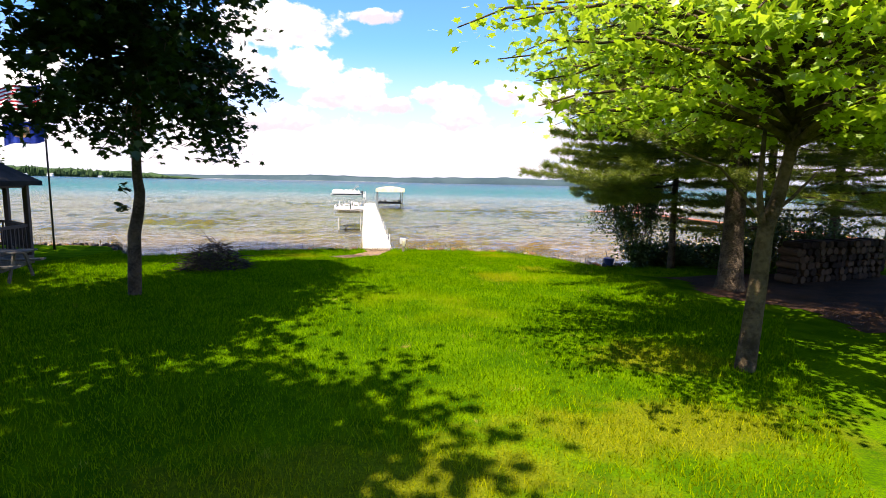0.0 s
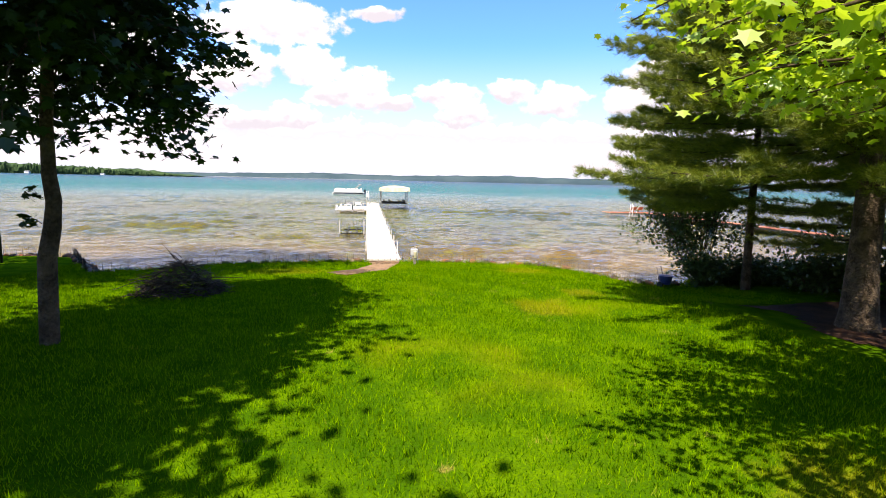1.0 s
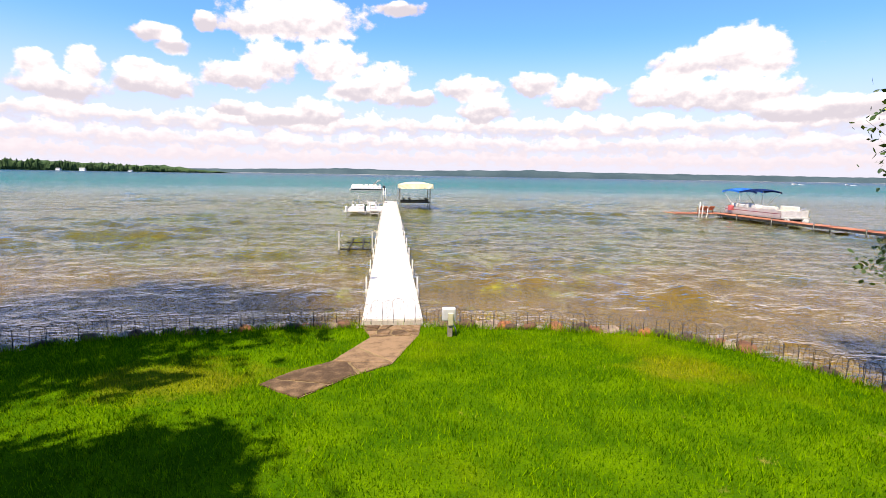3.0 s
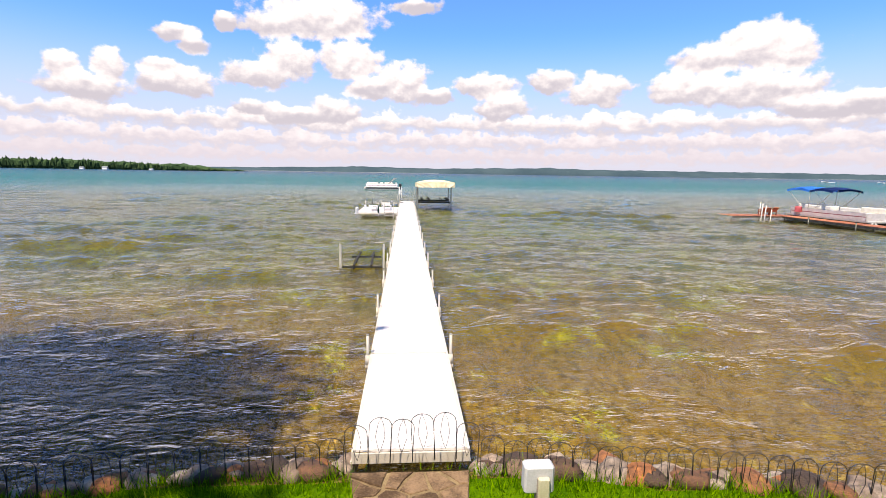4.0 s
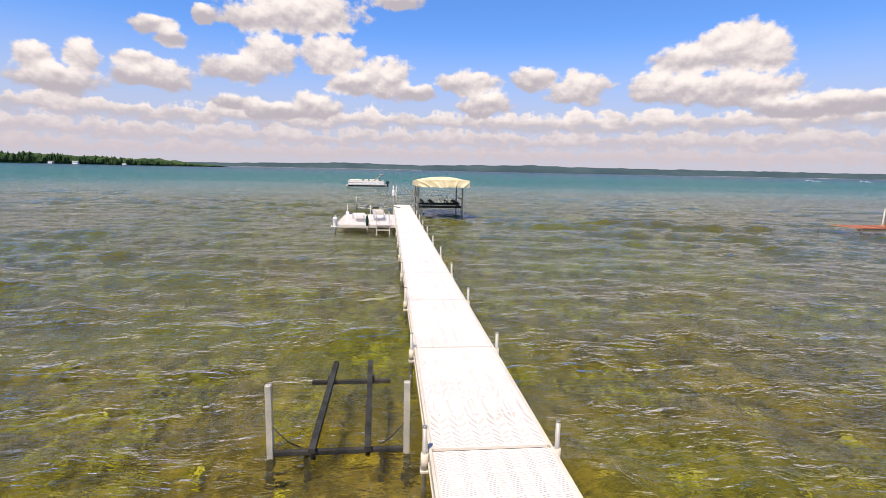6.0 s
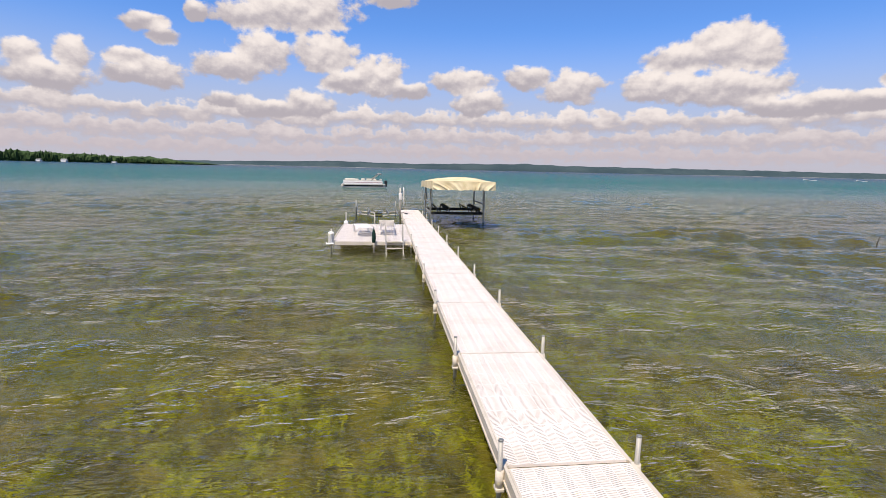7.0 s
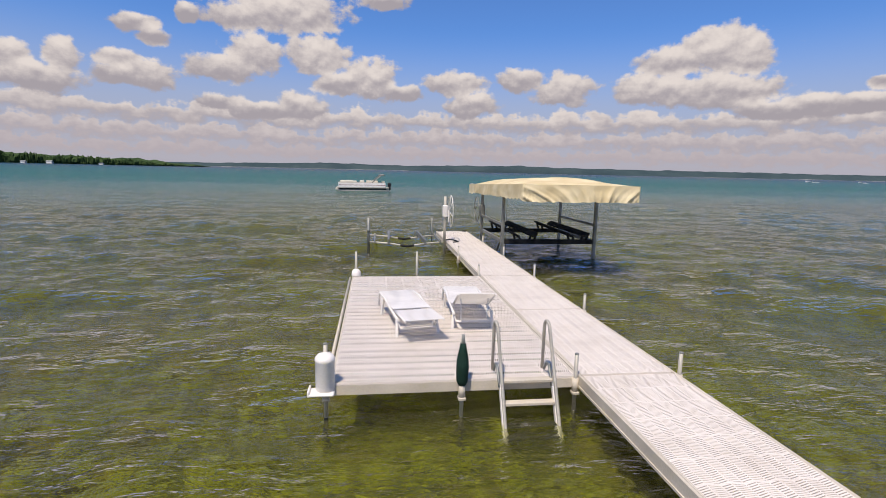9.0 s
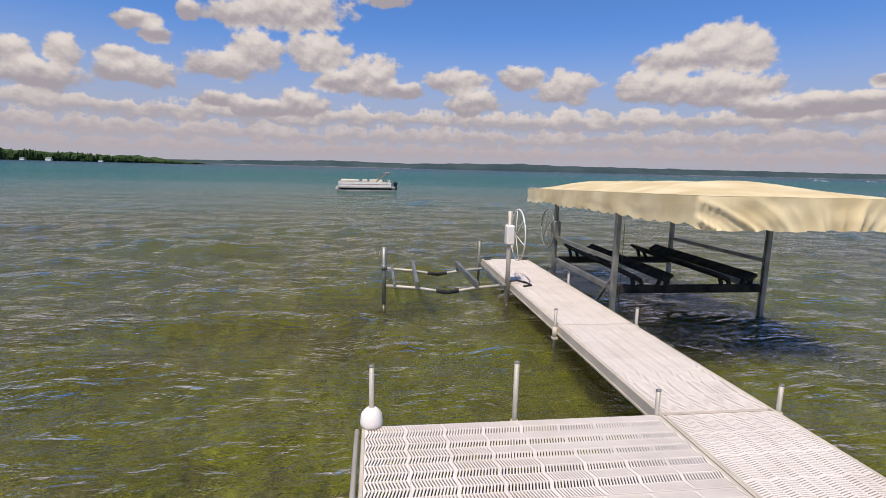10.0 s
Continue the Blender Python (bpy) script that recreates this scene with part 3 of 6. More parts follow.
def far_trees():
    """Crowns along the wooded point, too far to tell apart one by one."""
    bm = bmesh.new()
    r0 = random.Random(77)
    x = -1500.0
    while x < -380:
        h = float(np.interp(x, (-1500, -900, -690, -560, -440, -378), (24, 23, 21, 16, 9, 4))) * r0.uniform(0.7, 1.15)
        made = bmesh.ops.create_icosphere(bm, subdivisions=1, radius=1)
        w = r0.uniform(2.5, 5.5)
        pointed = r0.random() < 0.35
        for v in made["verts"]:
            k = (1 - 0.6 * max(0, v.co.z)) if pointed else r0.uniform(0.8, 1.15)
            v.co = Vector((x + v.co.x * w * k, 1098 + v.co.y * 4 + r0.uniform(0, 6), h * 0.52 + v.co.z * h * 0.5))
        x += r0.uniform(1.5, 5.5)
    ob = part("far_trees", bm, M_FARWOOD)
    tagged(ob, "dark green trees along the low wooded point", "trees", kind="stuff")
    for x, w, h in ((-610.0, 10, 6), (-655.0, 8, 5), (-520.0, 7, 3.5)):
        t = thing("lake_house", "small white house among trees on the point", "house", "far houses", at=(x, 1086, 0.3))
        bm = bmesh.new()
        bm_box(bm, -w / 2, w / 2, -3, 3, 0, h * 0.6)
        part("wall", bm, M_WHITE, t)
        bm = bmesh.new()
        vs = [bm.verts.new(p) for p in ((-w / 2 - 0.4, -3.4, h * 0.6), (w / 2 + 0.4, -3.4, h * 0.6), (w / 2 + 0.4, 3.4, h * 0.6), (-w / 2 - 0.4, 3.4, h * 0.6), (-w / 2 - 0.4, 0, h), (w / 2 + 0.4, 0, h))]
        for f in ((0, 1, 5, 4), (2, 3, 4, 5), (0, 4, 3), (1, 2, 5), (3, 2, 1, 0)):
            bm.faces.new([vs[k] for k in f])
        part("roof", bm, M_STEEL, t)


def hill_height(x):
    return float(np.interp(x, (-5000, -1600, -750, -300, 100, 650, 1500, 2500, 4500), (16, 14, 20, 33, 26, 36, 34, 34, 36)))


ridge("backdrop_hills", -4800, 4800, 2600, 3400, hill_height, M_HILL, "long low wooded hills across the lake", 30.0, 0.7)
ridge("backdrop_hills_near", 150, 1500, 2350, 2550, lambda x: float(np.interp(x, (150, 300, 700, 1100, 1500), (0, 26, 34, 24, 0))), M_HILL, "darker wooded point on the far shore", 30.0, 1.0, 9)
ridge("backdrop_point", -2400, -378, 1100, 1320, lambda x: float(np.interp(x, (-2400, -900, -690, -560, -440, -378), (22, 20, 18, 14, 8, 2.0))), M_FARWOOD, "low wooded point of land with pale beach", 2.5, 0.9, 21)

ridge("backdrop_beach", -4600, 4600, 2588, 2600, lambda x: 0.9 + 1.5 * noise.noise((x * 0.004, 2.0, 5.0)), M_BEACH, "thin pale beach line along the far shore", 12.0, 0.12, 41)

# ---- dock, platform and what stands on them ----
DECK = 0.55
SECTION = 3.05


PANEL_W, PANEL_L = 0.372, 1.208


def panel_mesh(slot, skin):
    """One moulded deck panel, its corner at the origin: eleven rows of slots that lean to and fro, cut right through a thin top with a deep rim."""
    rows, gap, lean = 11, 0.0272, 0.014
    pitch = PANEL_L / rows
    verts, faces = [], []

    def quad(*pts):
        faces.append(tuple(range(len(verts), len(verts) + 4)))
        verts.extend(pts)

    def flat(u0, u1, v0, v1):
        quad((u0, v0, 0), (u1, v0, 0), (u1, v1, 0), (u0, v1, 0))
    edge = 0.0
    count = int((PANEL_W - 2 * lean - 0.008) / gap) + 1
    first = (PANEL_W - (count - 1) * gap) / 2
    for r in range(rows):
        lo, hi, s = r * pitch + 0.005, (r + 1) * pitch - 0.005, lean if r % 2 else -lean
        flat(0, PANEL_W, edge, lo)
        edge = hi
        a, b = 0.0, 0.0
        for k in range(count):
            c = first + k * gap
            quad((a, lo, 0), (c - slot / 2 - s, lo, 0), (c - slot / 2 + s, hi, 0), (b, hi, 0))
            a, b = c + slot / 2 - s, c + slot / 2 + s
            ring = ((c - slot / 2 - s, lo), (a, lo), (b, hi), (c - slot / 2 + s, hi))
            for p, q in zip(ring, ring[1:] + ring[:1]):
                quad((*p, 0), (*q, 0), (*q, -skin), (*p, -skin))
        quad((a, lo, 0), (PANEL_W, lo, 0), (PANEL_W, hi, 0), (b, hi, 0))
    flat(0, PANEL_W, edge, PANEL_L)
    rim = ((0, 0), (PANEL_W, 0), (PANEL_W, PANEL_L), (0, PANEL_L))
    for p, q in zip(rim, rim[1:] + rim[:1]):
        quad((*p, 0), (*q, 0), (*q, -0.03), (*p, -0.03))
    return raw_mesh("deck_panel", verts, faces, [M_DECK], False)


def frame_mesh(width, length, ribs):
    """Two side rails, end rails and cross ribs of a dock section; the origin lies at its near left corner, at deck height."""
    bm = bmesh.new()
    for x in (0.0, width - 0.03):
        bm_box(bm, x, x + 0.03, 0, length, -0.15, -0.004)
        if width < 2:
            bm_box(bm, 0.032 if x == 0 else width - 0.05, 0.05 if x == 0 else width - 0.032, 0.03, length - 0.03, -0.03, -0.002)
        bm_box(bm, x - 0.012 if x == 0 else x + 0.03, x if x == 0 else x + 0.042, 0, length, -0.15, -0.125)
    for y in (0.0, length - 0.03):
        bm_box(bm, 0.03, width - 0.03, y, y + 0.03, -0.15, -0.034)
    for k in range(1, ribs):
        y = length * k / ribs
        bm_box(bm, 0.03, width - 0.03, y - 0.02, y + 0.02, -0.10, -0.034)
    return mesh_of("section_frame", bm, M_RAIL)


def post_meshes(top, bed):
    bm = bmesh.new()
    bm_pipe(bm, [(0, 0, bed), (0, 0, WATER - 0.02)], 0.026, 10)
    wet = mesh_of("pipe_foot", bm, M_WETPIPE)
    bm = bmesh.new()
    bm_pipe(bm, [(0, 0, WATER - 0.02), (0, 0, top)], 0.025, 10)
    dry = mesh_of("post", bm, M_ALU)
    bm = bmesh.new()
    bm_pipe(bm, [(0, 0, DECK - 0.22), (0, 0, DECK - 0.03)], 0.042, 10)
    bm_box(bm, -0.045, 0.045, -0.05, 0.05, DECK - 0.235, DECK - 0.2, 0.006)
    sleeve = mesh_of("sleeve", bm, M_RAIL)
    bm = bmesh.new()
    bm_lathe(bm, [(0.027, top - 0.012), (0.027, top + 0.002), (0.018, top + 0.006)], sides=10)
    return dry, wet, sleeve, mesh_of("cap", bm, M_STEEL)


POST = {}


def post(parent, x, y, top=0.83):
    bed = -0.25 - min(1.0, y / 45)
    key = (round(top, 2), round(bed, 1))
    if key not in POST:
        POST[key] = post_meshes(*key)
    dry, wet, sleeve, cap = POST[key]
    p = shared("post", dry, parent, pose(x, y, 0))
    for n, me in (("pipe_foot", wet), ("sleeve", sleeve), ("cap", cap)):
        shared(n, me, p)
    return p


dock = thing("dock", "long white sectional dock of slotted plastic panels on aluminium posts", "dock")
sec_frame = frame_mesh(1.31, SECTION - 0.006, 6)
deck_panel = panel_mesh(0.0102, 0.013)
for k in range(16):
    y0 = k * SECTION
    shared("section_frame", sec_frame, dock, pose(-0.655, y0, DECK))
    for a in range(8):
        shared("deck_panel", deck_panel, dock, pose(0.604, y0 + 0.034 + a * 0.3735, DECK, 0, 0, 90))
rng = random.Random(5)
for k in range(1, 16):
    for side in (-1, 1):
        if k == 12 and side < 0:
            continue
        top = {1: 0.88, 3: 0.80, 5: 0.79, 15: 0.77}.get(k, 0.83) + rng.uniform(-0.01, 0.01)
        post(dock, 0.70 * side, k * SECTION, top)
for x in (0.52, -0.52):
    bm = bmesh.new()
    bm_box(bm, x - 0.09, x + 0.09, -0.03, 0.03, 0, 0.02, 0.006)
    bm_pipe(bm, [(x - 0.11, 0, 0.065), (x, 0, 0.055), (x + 0.11, 0, 0.065)], 0.014, 8)
    bm_pipe(bm, [(x, 0, 0.0), (x, 0, 0.06)], 0.016, 8)
    part("cleat", bm, M_BLACKWIRE, dock).matrix_basis = pose(0, 48.65, DECK)

platform = thing("swim_platform", "wide pale deck platform of slotted panels beside the dock", "platform")
PX, PY, PW, PL = -3.72, 33.56, 3.055, 6.1
for b in range(2):
    shared("section_frame", frame_mesh(PW, PL / 2 - 0.006, 5) if b == 0 else bpy.data.meshes["section_frame.001"], platform, pose(PX, PY + b * PL / 2, DECK - 0.004))
plat_panel = panel_mesh(0.0132, 0.013)
for a in range(8):
    for b in range(5):
        shared("deck_panel", plat_panel, platform, pose(PX + 0.033 + a * 0.3735, PY + 0.006 + b * 1.2185, DECK - 0.004))
for x, y, top in ((PX - 0.05, PY + 0.06, 1.02), (-2.15, PY - 0.055, 0.84), (-3.63, PY + PL + 0.05, 1.14), (-2.2, PY + PL + 0.05, 1.14)):
    post(platform, x, y, top)
# white corner pads and the tube along the outer edge
bm = bmesh.new()
bm_lathe(bm, [(0.105, 0.0), (0.11, 0.03), (0.10, 0.12), (0.055, 0.17)], (-3.63, PY + PL + 0.02, DECK), 14)
part("corner_pad", bm, M_WHITE, platform, "white plastic corner pad")
bm = bmesh.new()
bm_box(bm, PX - 0.24, PX + 0.06, PY - 0.14, PY + 0.07, DECK - 0.11, DECK - 0.075, 0.012)
bm_box(bm, PX - 0.245, PX - 0.22, PY - 0.14, PY + 0.07, DECK - 0.11, DECK - 0.04, 0.008)
part("corner_bracket", bm, M_WHITE, platform, "white folded corner bracket")
bm = bmesh.new()
bm_pipe(bm, [(PX - 0.045, PY + 0.15, DECK - 0.02), (PX - 0.045, PY + PL - 0.05, DECK - 0.02)], 0.024, 8)
part("edge_bumper", bm, M_RAIL, platform, "cream edge bumper tube")

fender = thing("dock_fender", "white cylindrical fender on the corner post of the platform", "fender", at=(PX - 0.05, PY - 0.0, 0))
bm = bmesh.new()
bm_lathe(bm, [(0.05, 0.46), (0.10, 0.47), (0.112, 0.50), (0.112, 0.82), (0.118, 0.83), (0.118, 0.86), (0.108, 0.88), (0.088, 0.905), (0.03, 0.92)], sides=18)
part("body", bm, M_WHITE, fender)

M_GREEN = varied("dark_green_fabric", (0.006, 0.022, 0.016), (0.016, 0.042, 0.030), 6.0, 60.0, 0.8)
cover = thing("furled_cover", "dark green furled cover slipped over a platform post", "cover", at=(-2.15, PY - 0.055, 0))
bm = bmesh.new()
bm_lathe(bm, [(0.045, 0.50), (0.072, 0.56), (0.078, 0.72), (0.070, 0.84), (0.045, 0.96), (0.036, 1.02)], sides=12)
part("sleeve_cloth", bm, M_GREEN, cover)
bm = bmesh.new()
bm_pipe(bm, [(0, 0, 0.98), (0, 0, 1.13)], 0.022, 10)
part("tip", bm, M_STEEL, cover)


def ladder():
    t = thing("swim_ladder", "aluminium swim ladder with looped handrails into the water", "ladder")
    for x in (-1.70, -1.04):
        bm = bmesh.new()
        pts = [(x, PY + 0.28, DECK), (x, PY + 0.27, DECK + 0.56)]
        for k in range(1, 6):
            a = math.pi * k / 6
            pts.append((x, PY + 0.17 + 0.10 * math.cos(a), DECK + 0.56 + 0.10 * math.sin(a)))
        pts += [(x + 0.01, PY + 0.04, DECK + 0.46), (x + 0.03, PY - 0.42, -0.05), (x + 0.02, PY - 0.50, -0.16), (x, PY - 0.45, -0.22)]
        bm_pipe(bm, pts, 0.021, 10)
        part("handrail", bm, M_ALU, t)
        bm = bmesh.new()
        bm_pipe(bm, [(x, PY + 0.20, DECK + 0.02), (x, PY + 0.12, DECK + 0.14), (x, PY + 0.02, DECK + 0.13), (x, PY - 0.08, DECK - 0.02), (x, PY - 0.10, DECK - 0.08)], 0.017, 8)
        part("hinge_bracket", bm, M_STEEL, t)
        bm = bmesh.new()
        bm_bar(bm, (x + 0.02, PY - 0.06, DECK - 0.03), (x + 0.02, PY - 0.42, -0.20), 0.03, 0.055)
        part("side_rail", bm, M_WHITE, t)
    for z in (0.54, 0.30, 0.06, -0.14):
        f = (DECK - z) / (DECK + 0.20)
        y = PY - 0.06 - 0.36 * f
        bm = bmesh.new()
        bm_box(bm, -1.67, -1.03, y - 0.05, y + 0.05, z - 0.02, z + 0.02, 0.006)
        part("tread", bm, M_RAIL if z > WATER else M_WETPIPE, t)
    return t


ladder()


def lounger(at, turn, tilt, label):
    """Strap lounger; the foot end lies at +y, the head end at -y; tilt raises the back."""
    t = thing("sun_lounger", label, "lounger", "loungers on the platform", at=at, turn=turn)
    w, h = 0.31, 0.30
    hinge = Vector((0, -0.28, h))

    def back(y):
        a = radians(tilt)
        return Vector((0, hinge.y + (y - hinge.y) * math.cos(a), h - (y - hinge.y) * math.sin(a)))
    for s in (-1, 1):
        bm = bmesh.new()
        pts = [(s * w, 1.02, 0.05), (s * w, 1.03, 0.22), (s * w, 0.96, h + 0.01), (s * w, 0.5, h + 0.03), (s * w, 0.1, h - 0.01), (s * w, -0.4, h - 0.04), (s * w, -0.62, h - 0.04)]
        bm_pipe(bm, pts, 0.020, 8)
        part("side_rail", bm, M_WHITE, t)
        bm = bmesh.new()
        bm_pipe(bm, [back(-0.28) + Vector((s * (w - 0.02), 0, 0.01)), back(-1.0) + Vector((s * (w - 0.02), 0, 0.01))], 0.017, 8)
        part("back_rail", bm, M_WHITE, t)
        for y, lean in ((0.62, 0.05), (-0.5, -0.08)):
            bm = bmesh.new()
            bm_bar(bm, (s * w, y, h - 0.02), (s * (w + 0.015), y + lean, 0.0), 0.035, 0.05)
            bm_bar(bm, (s * (w + 0.015), y + lean, 0.0), (s * (w + 0.015), y + lean, 0.012), 0.05, 0.07)
            part("leg", bm, M_WHITE, t)
    bm = bmesh.new()
    bm_pipe(bm, [(-w, -0.55, h - 0.06), (-w + 0.03, -0.66, h - 0.16), (w - 0.03, -0.66, h - 0.16), (w, -0.55, h - 0.06)], 0.016, 8)
    part("cross_bar", bm, M_WHITE, t)
    bm = bmesh.new()
    b = back(-0.75)
    bm_pipe(bm, [(-0.22, b.y, b.z), (-0.20, -0.66, h - 0.15), (0.20, -0.66, h - 0.15), (0.22, b.y, b.z)], 0.013, 8)
    part("back_prop", bm, M_WHITE, t)
    for k in range(19):
        y = 0.96 - k * 0.064
        bm = bmesh.new()
        sag = 0.02 * math.sin(math.pi * (0.96 - y) / 1.2)
        bm_box(bm, -w, w, y - 0.024, y + 0.024, h + 0.022 - sag, h + 0.030 - sag)
        part("strap", bm, M_WHITE, t)
    bm0 = bmesh.new()
    bm_box(bm0, -w + 0.02, w - 0.02, -0.024, 0.024, 0.016, 0.024)
    me = mesh_of("strap", bm0, M_WHITE)
    for k in range(11):
        p = back(-0.33 - k * 0.065)
        shared("strap", me, t, pose(p.x, p.y, p.z, -tilt))
    return t


lounger((-2.64, 35.85, DECK), 9.5, 3.0, "white strap sun lounger with its back laid flat")
lounger((-1.62, 36.12, DECK), -1.5, 28.0, "white strap sun lounger with its back partly raised")


# ---- boat lifts ----
def near_lift():
    t = thing("jet_ski_lift", "empty dark jet ski lift with two bunks beside the dock", "boat lift", "boat lifts")
    for x in (-2.39, -0.86):
        bm = bmesh.new()
        bm_box(bm, x - 0.035, x + 0.035, 12.82, 12.89, WATER, 1.02, 0.006)
        part("post", bm, M_ALU, t)
        bm = bmesh.new()
        bm_box(bm, x - 0.038, x + 0.038, 12.815, 12.895, -0.75, WATER + 0.03)
        part("post_foot", bm, M_WETPIPE, t)
        bm = bmesh.new()
        s = 1 if x < -1.5 else -1
        bm_pipe(bm, [(x, 12.85, 0.55), (x + s * 0.2, 12.87, 0.32), (x + s * 0.32, 12.9, 0.24)], 0.008, 6)
        part("cable", bm, M_BLACKWIRE, t)
    for y, z, a, b in ((12.86, 0.20, -2.35, -0.90), (14.6, 0.28, -2.18, -1.04)):
        bm = bmesh.new()
        bm_box(bm, a, b, y - 0.03, y + 0.03, z - 0.03, z + 0.03, 0.008)
        part("cross_beam", bm, M_DARKBUNK, t)
    for x in (-1.92, -1.30):
        bm = bmesh.new()
        lean = 0.05 if x < -1.5 else -0.05
        bm_bar(bm, (x, 12.75, 0.27), (x + lean, 15.05, 0.40), 0.075, 0.06)
        bm_bar(bm, (x, 12.86, 0.1), (x, 12.86, 0.27), 0.05)
        bm_bar(bm, (x, 14.6, 0.28), (x, 14.6, 0.38), 0.05)
        part("bunk", bm, M_DARKBUNK, t, "dark carpeted bunk board")
    for x in (-2.0, -1.15):
        bm = bmesh.new()
        bm_bar(bm, (x, 12.9, 0.18), (x, 12.95, -0.6), 0.05)
        part("leg", bm, M_WETPIPE, t)
    return t


def spoked_wheel(parent, c, r, material, spokes=6):
    """Hand wheel in the plane of y and z, with its hub plate and chain box."""
    bm = bmesh.new()
    pts = [(c[0], c[1] + r * math.cos(2 * math.pi * k / 28), c[2] + r * math.sin(2 * math.pi * k / 28)) for k in range(29)]
    bm_pipe(bm, pts, 0.016, 7)
    w = part("hand_wheel", bm, material, parent)
    for k in range(spokes):
        a = 2 * math.pi * k / spokes + 0.3
        bm = bmesh.new()
        bm_pipe(bm, [(c[0] - 0.05, c[1], c[2]), (c[0], c[1] + r * math.cos(a), c[2] + r * math.sin(a))], 0.010, 6)
        part("spoke", bm, material, w)
    return w


def end_lift():
    t = thing("cradle_lift", "empty grey cradle lift with a white hand wheel", "boat lift", "boat lifts")
    Y0, Y1 = 45.7, 47.6
    for x, y, top in ((-3.42, Y0, 1.35), (-0.72, Y0, 2.15), (-0.95, Y1 + 0.15, 1.20)):
        bm = bmesh.new()
        bm_pipe(bm, [(x, y, WATER - 0.02), (x, y, top)], 0.05 if top > 1.3 else 0.03, 10)
        part("post", bm, M_STEEL if top < 1.4 else M_ALU, t)
        bm = bmesh.new()
        bm_pipe(bm, [(x, y, -1.1), (x, y, WATER)], 0.05, 10)
        part("post_foot", bm, M_WETPIPE, t)
    bm = bmesh.new()
    bm_pipe(bm, [(-3.42, Y0, 0.86), (-3.42, Y0, 0.98)], 0.066, 10)
    part("winch_sleeve", bm, M_STEEL, t)
    for y in (Y0, Y1):
        bm = bmesh.new()
        bm_pipe(bm, [(-3.38, y, 0.52), (-2.7, y, 0.46), (-2.05, y, 0.36), (-1.4, y, 0.46), (-0.75, y, 0.52)], 0.035, 8)
        part("cradle_beam", bm, M_ALU, t)
        bm = bmesh.new()
        bm_pipe(bm, [(-2.3, y, 0.40), (-2.05, y, 0.36), (-1.8, y, 0.40)], 0.042, 8)
        part("keel_pad", bm, M_DARKBUNK, t)
    for x in (-3.2, -0.88):
        bm = bmesh.new()
        bm_bar(bm, (x, Y0 - 0.05, 0.52), (x, Y1 + 0.05, 0.55), 0.05, 0.09)
        part("side_beam", bm, M_STEEL, t)
    for x0, x1 in ((-2.72, -2.66), (-1.42, -1.55)):
        bm = bmesh.new()
        bm_bar(bm, (x0, Y0 - 0.1, 0.55), (x1, Y1 + 0.1, 0.62), 0.07, 0.14)
        bm_bar(bm, (x0, Y0, 0.42), (x0, Y0, 0.56), 0.05)
        bm_bar(bm, (x1, Y1, 0.42), (x1, Y1, 0.58), 0.05)
        part("bunk", bm, M_STEEL, t)
    bm = bmesh.new()
    bm_box(bm, -0.80, -0.62, Y0 - 0.10, Y0 + 0.14, 1.42, 1.85, 0.03)
    part("winch_box", bm, M_WHITE, t, "white winch housing")
    spoked_wheel(t, (-0.50, Y0 + 0.1, 1.62), 0.56, M_WHITE)
    bm = bmesh.new()
    bm_pipe(bm, [(-0.7, Y0, 0.60), (-0.5, Y0 + 0.05, 0.61), (-0.3, Y0, 0.575), (-0.25, Y0 - 0.25, 0.57), (-0.45, Y0 - 0.35, 0.57)], 0.022, 8)
    part("hose", bm, M_BLACKWIRE, t)
    return t


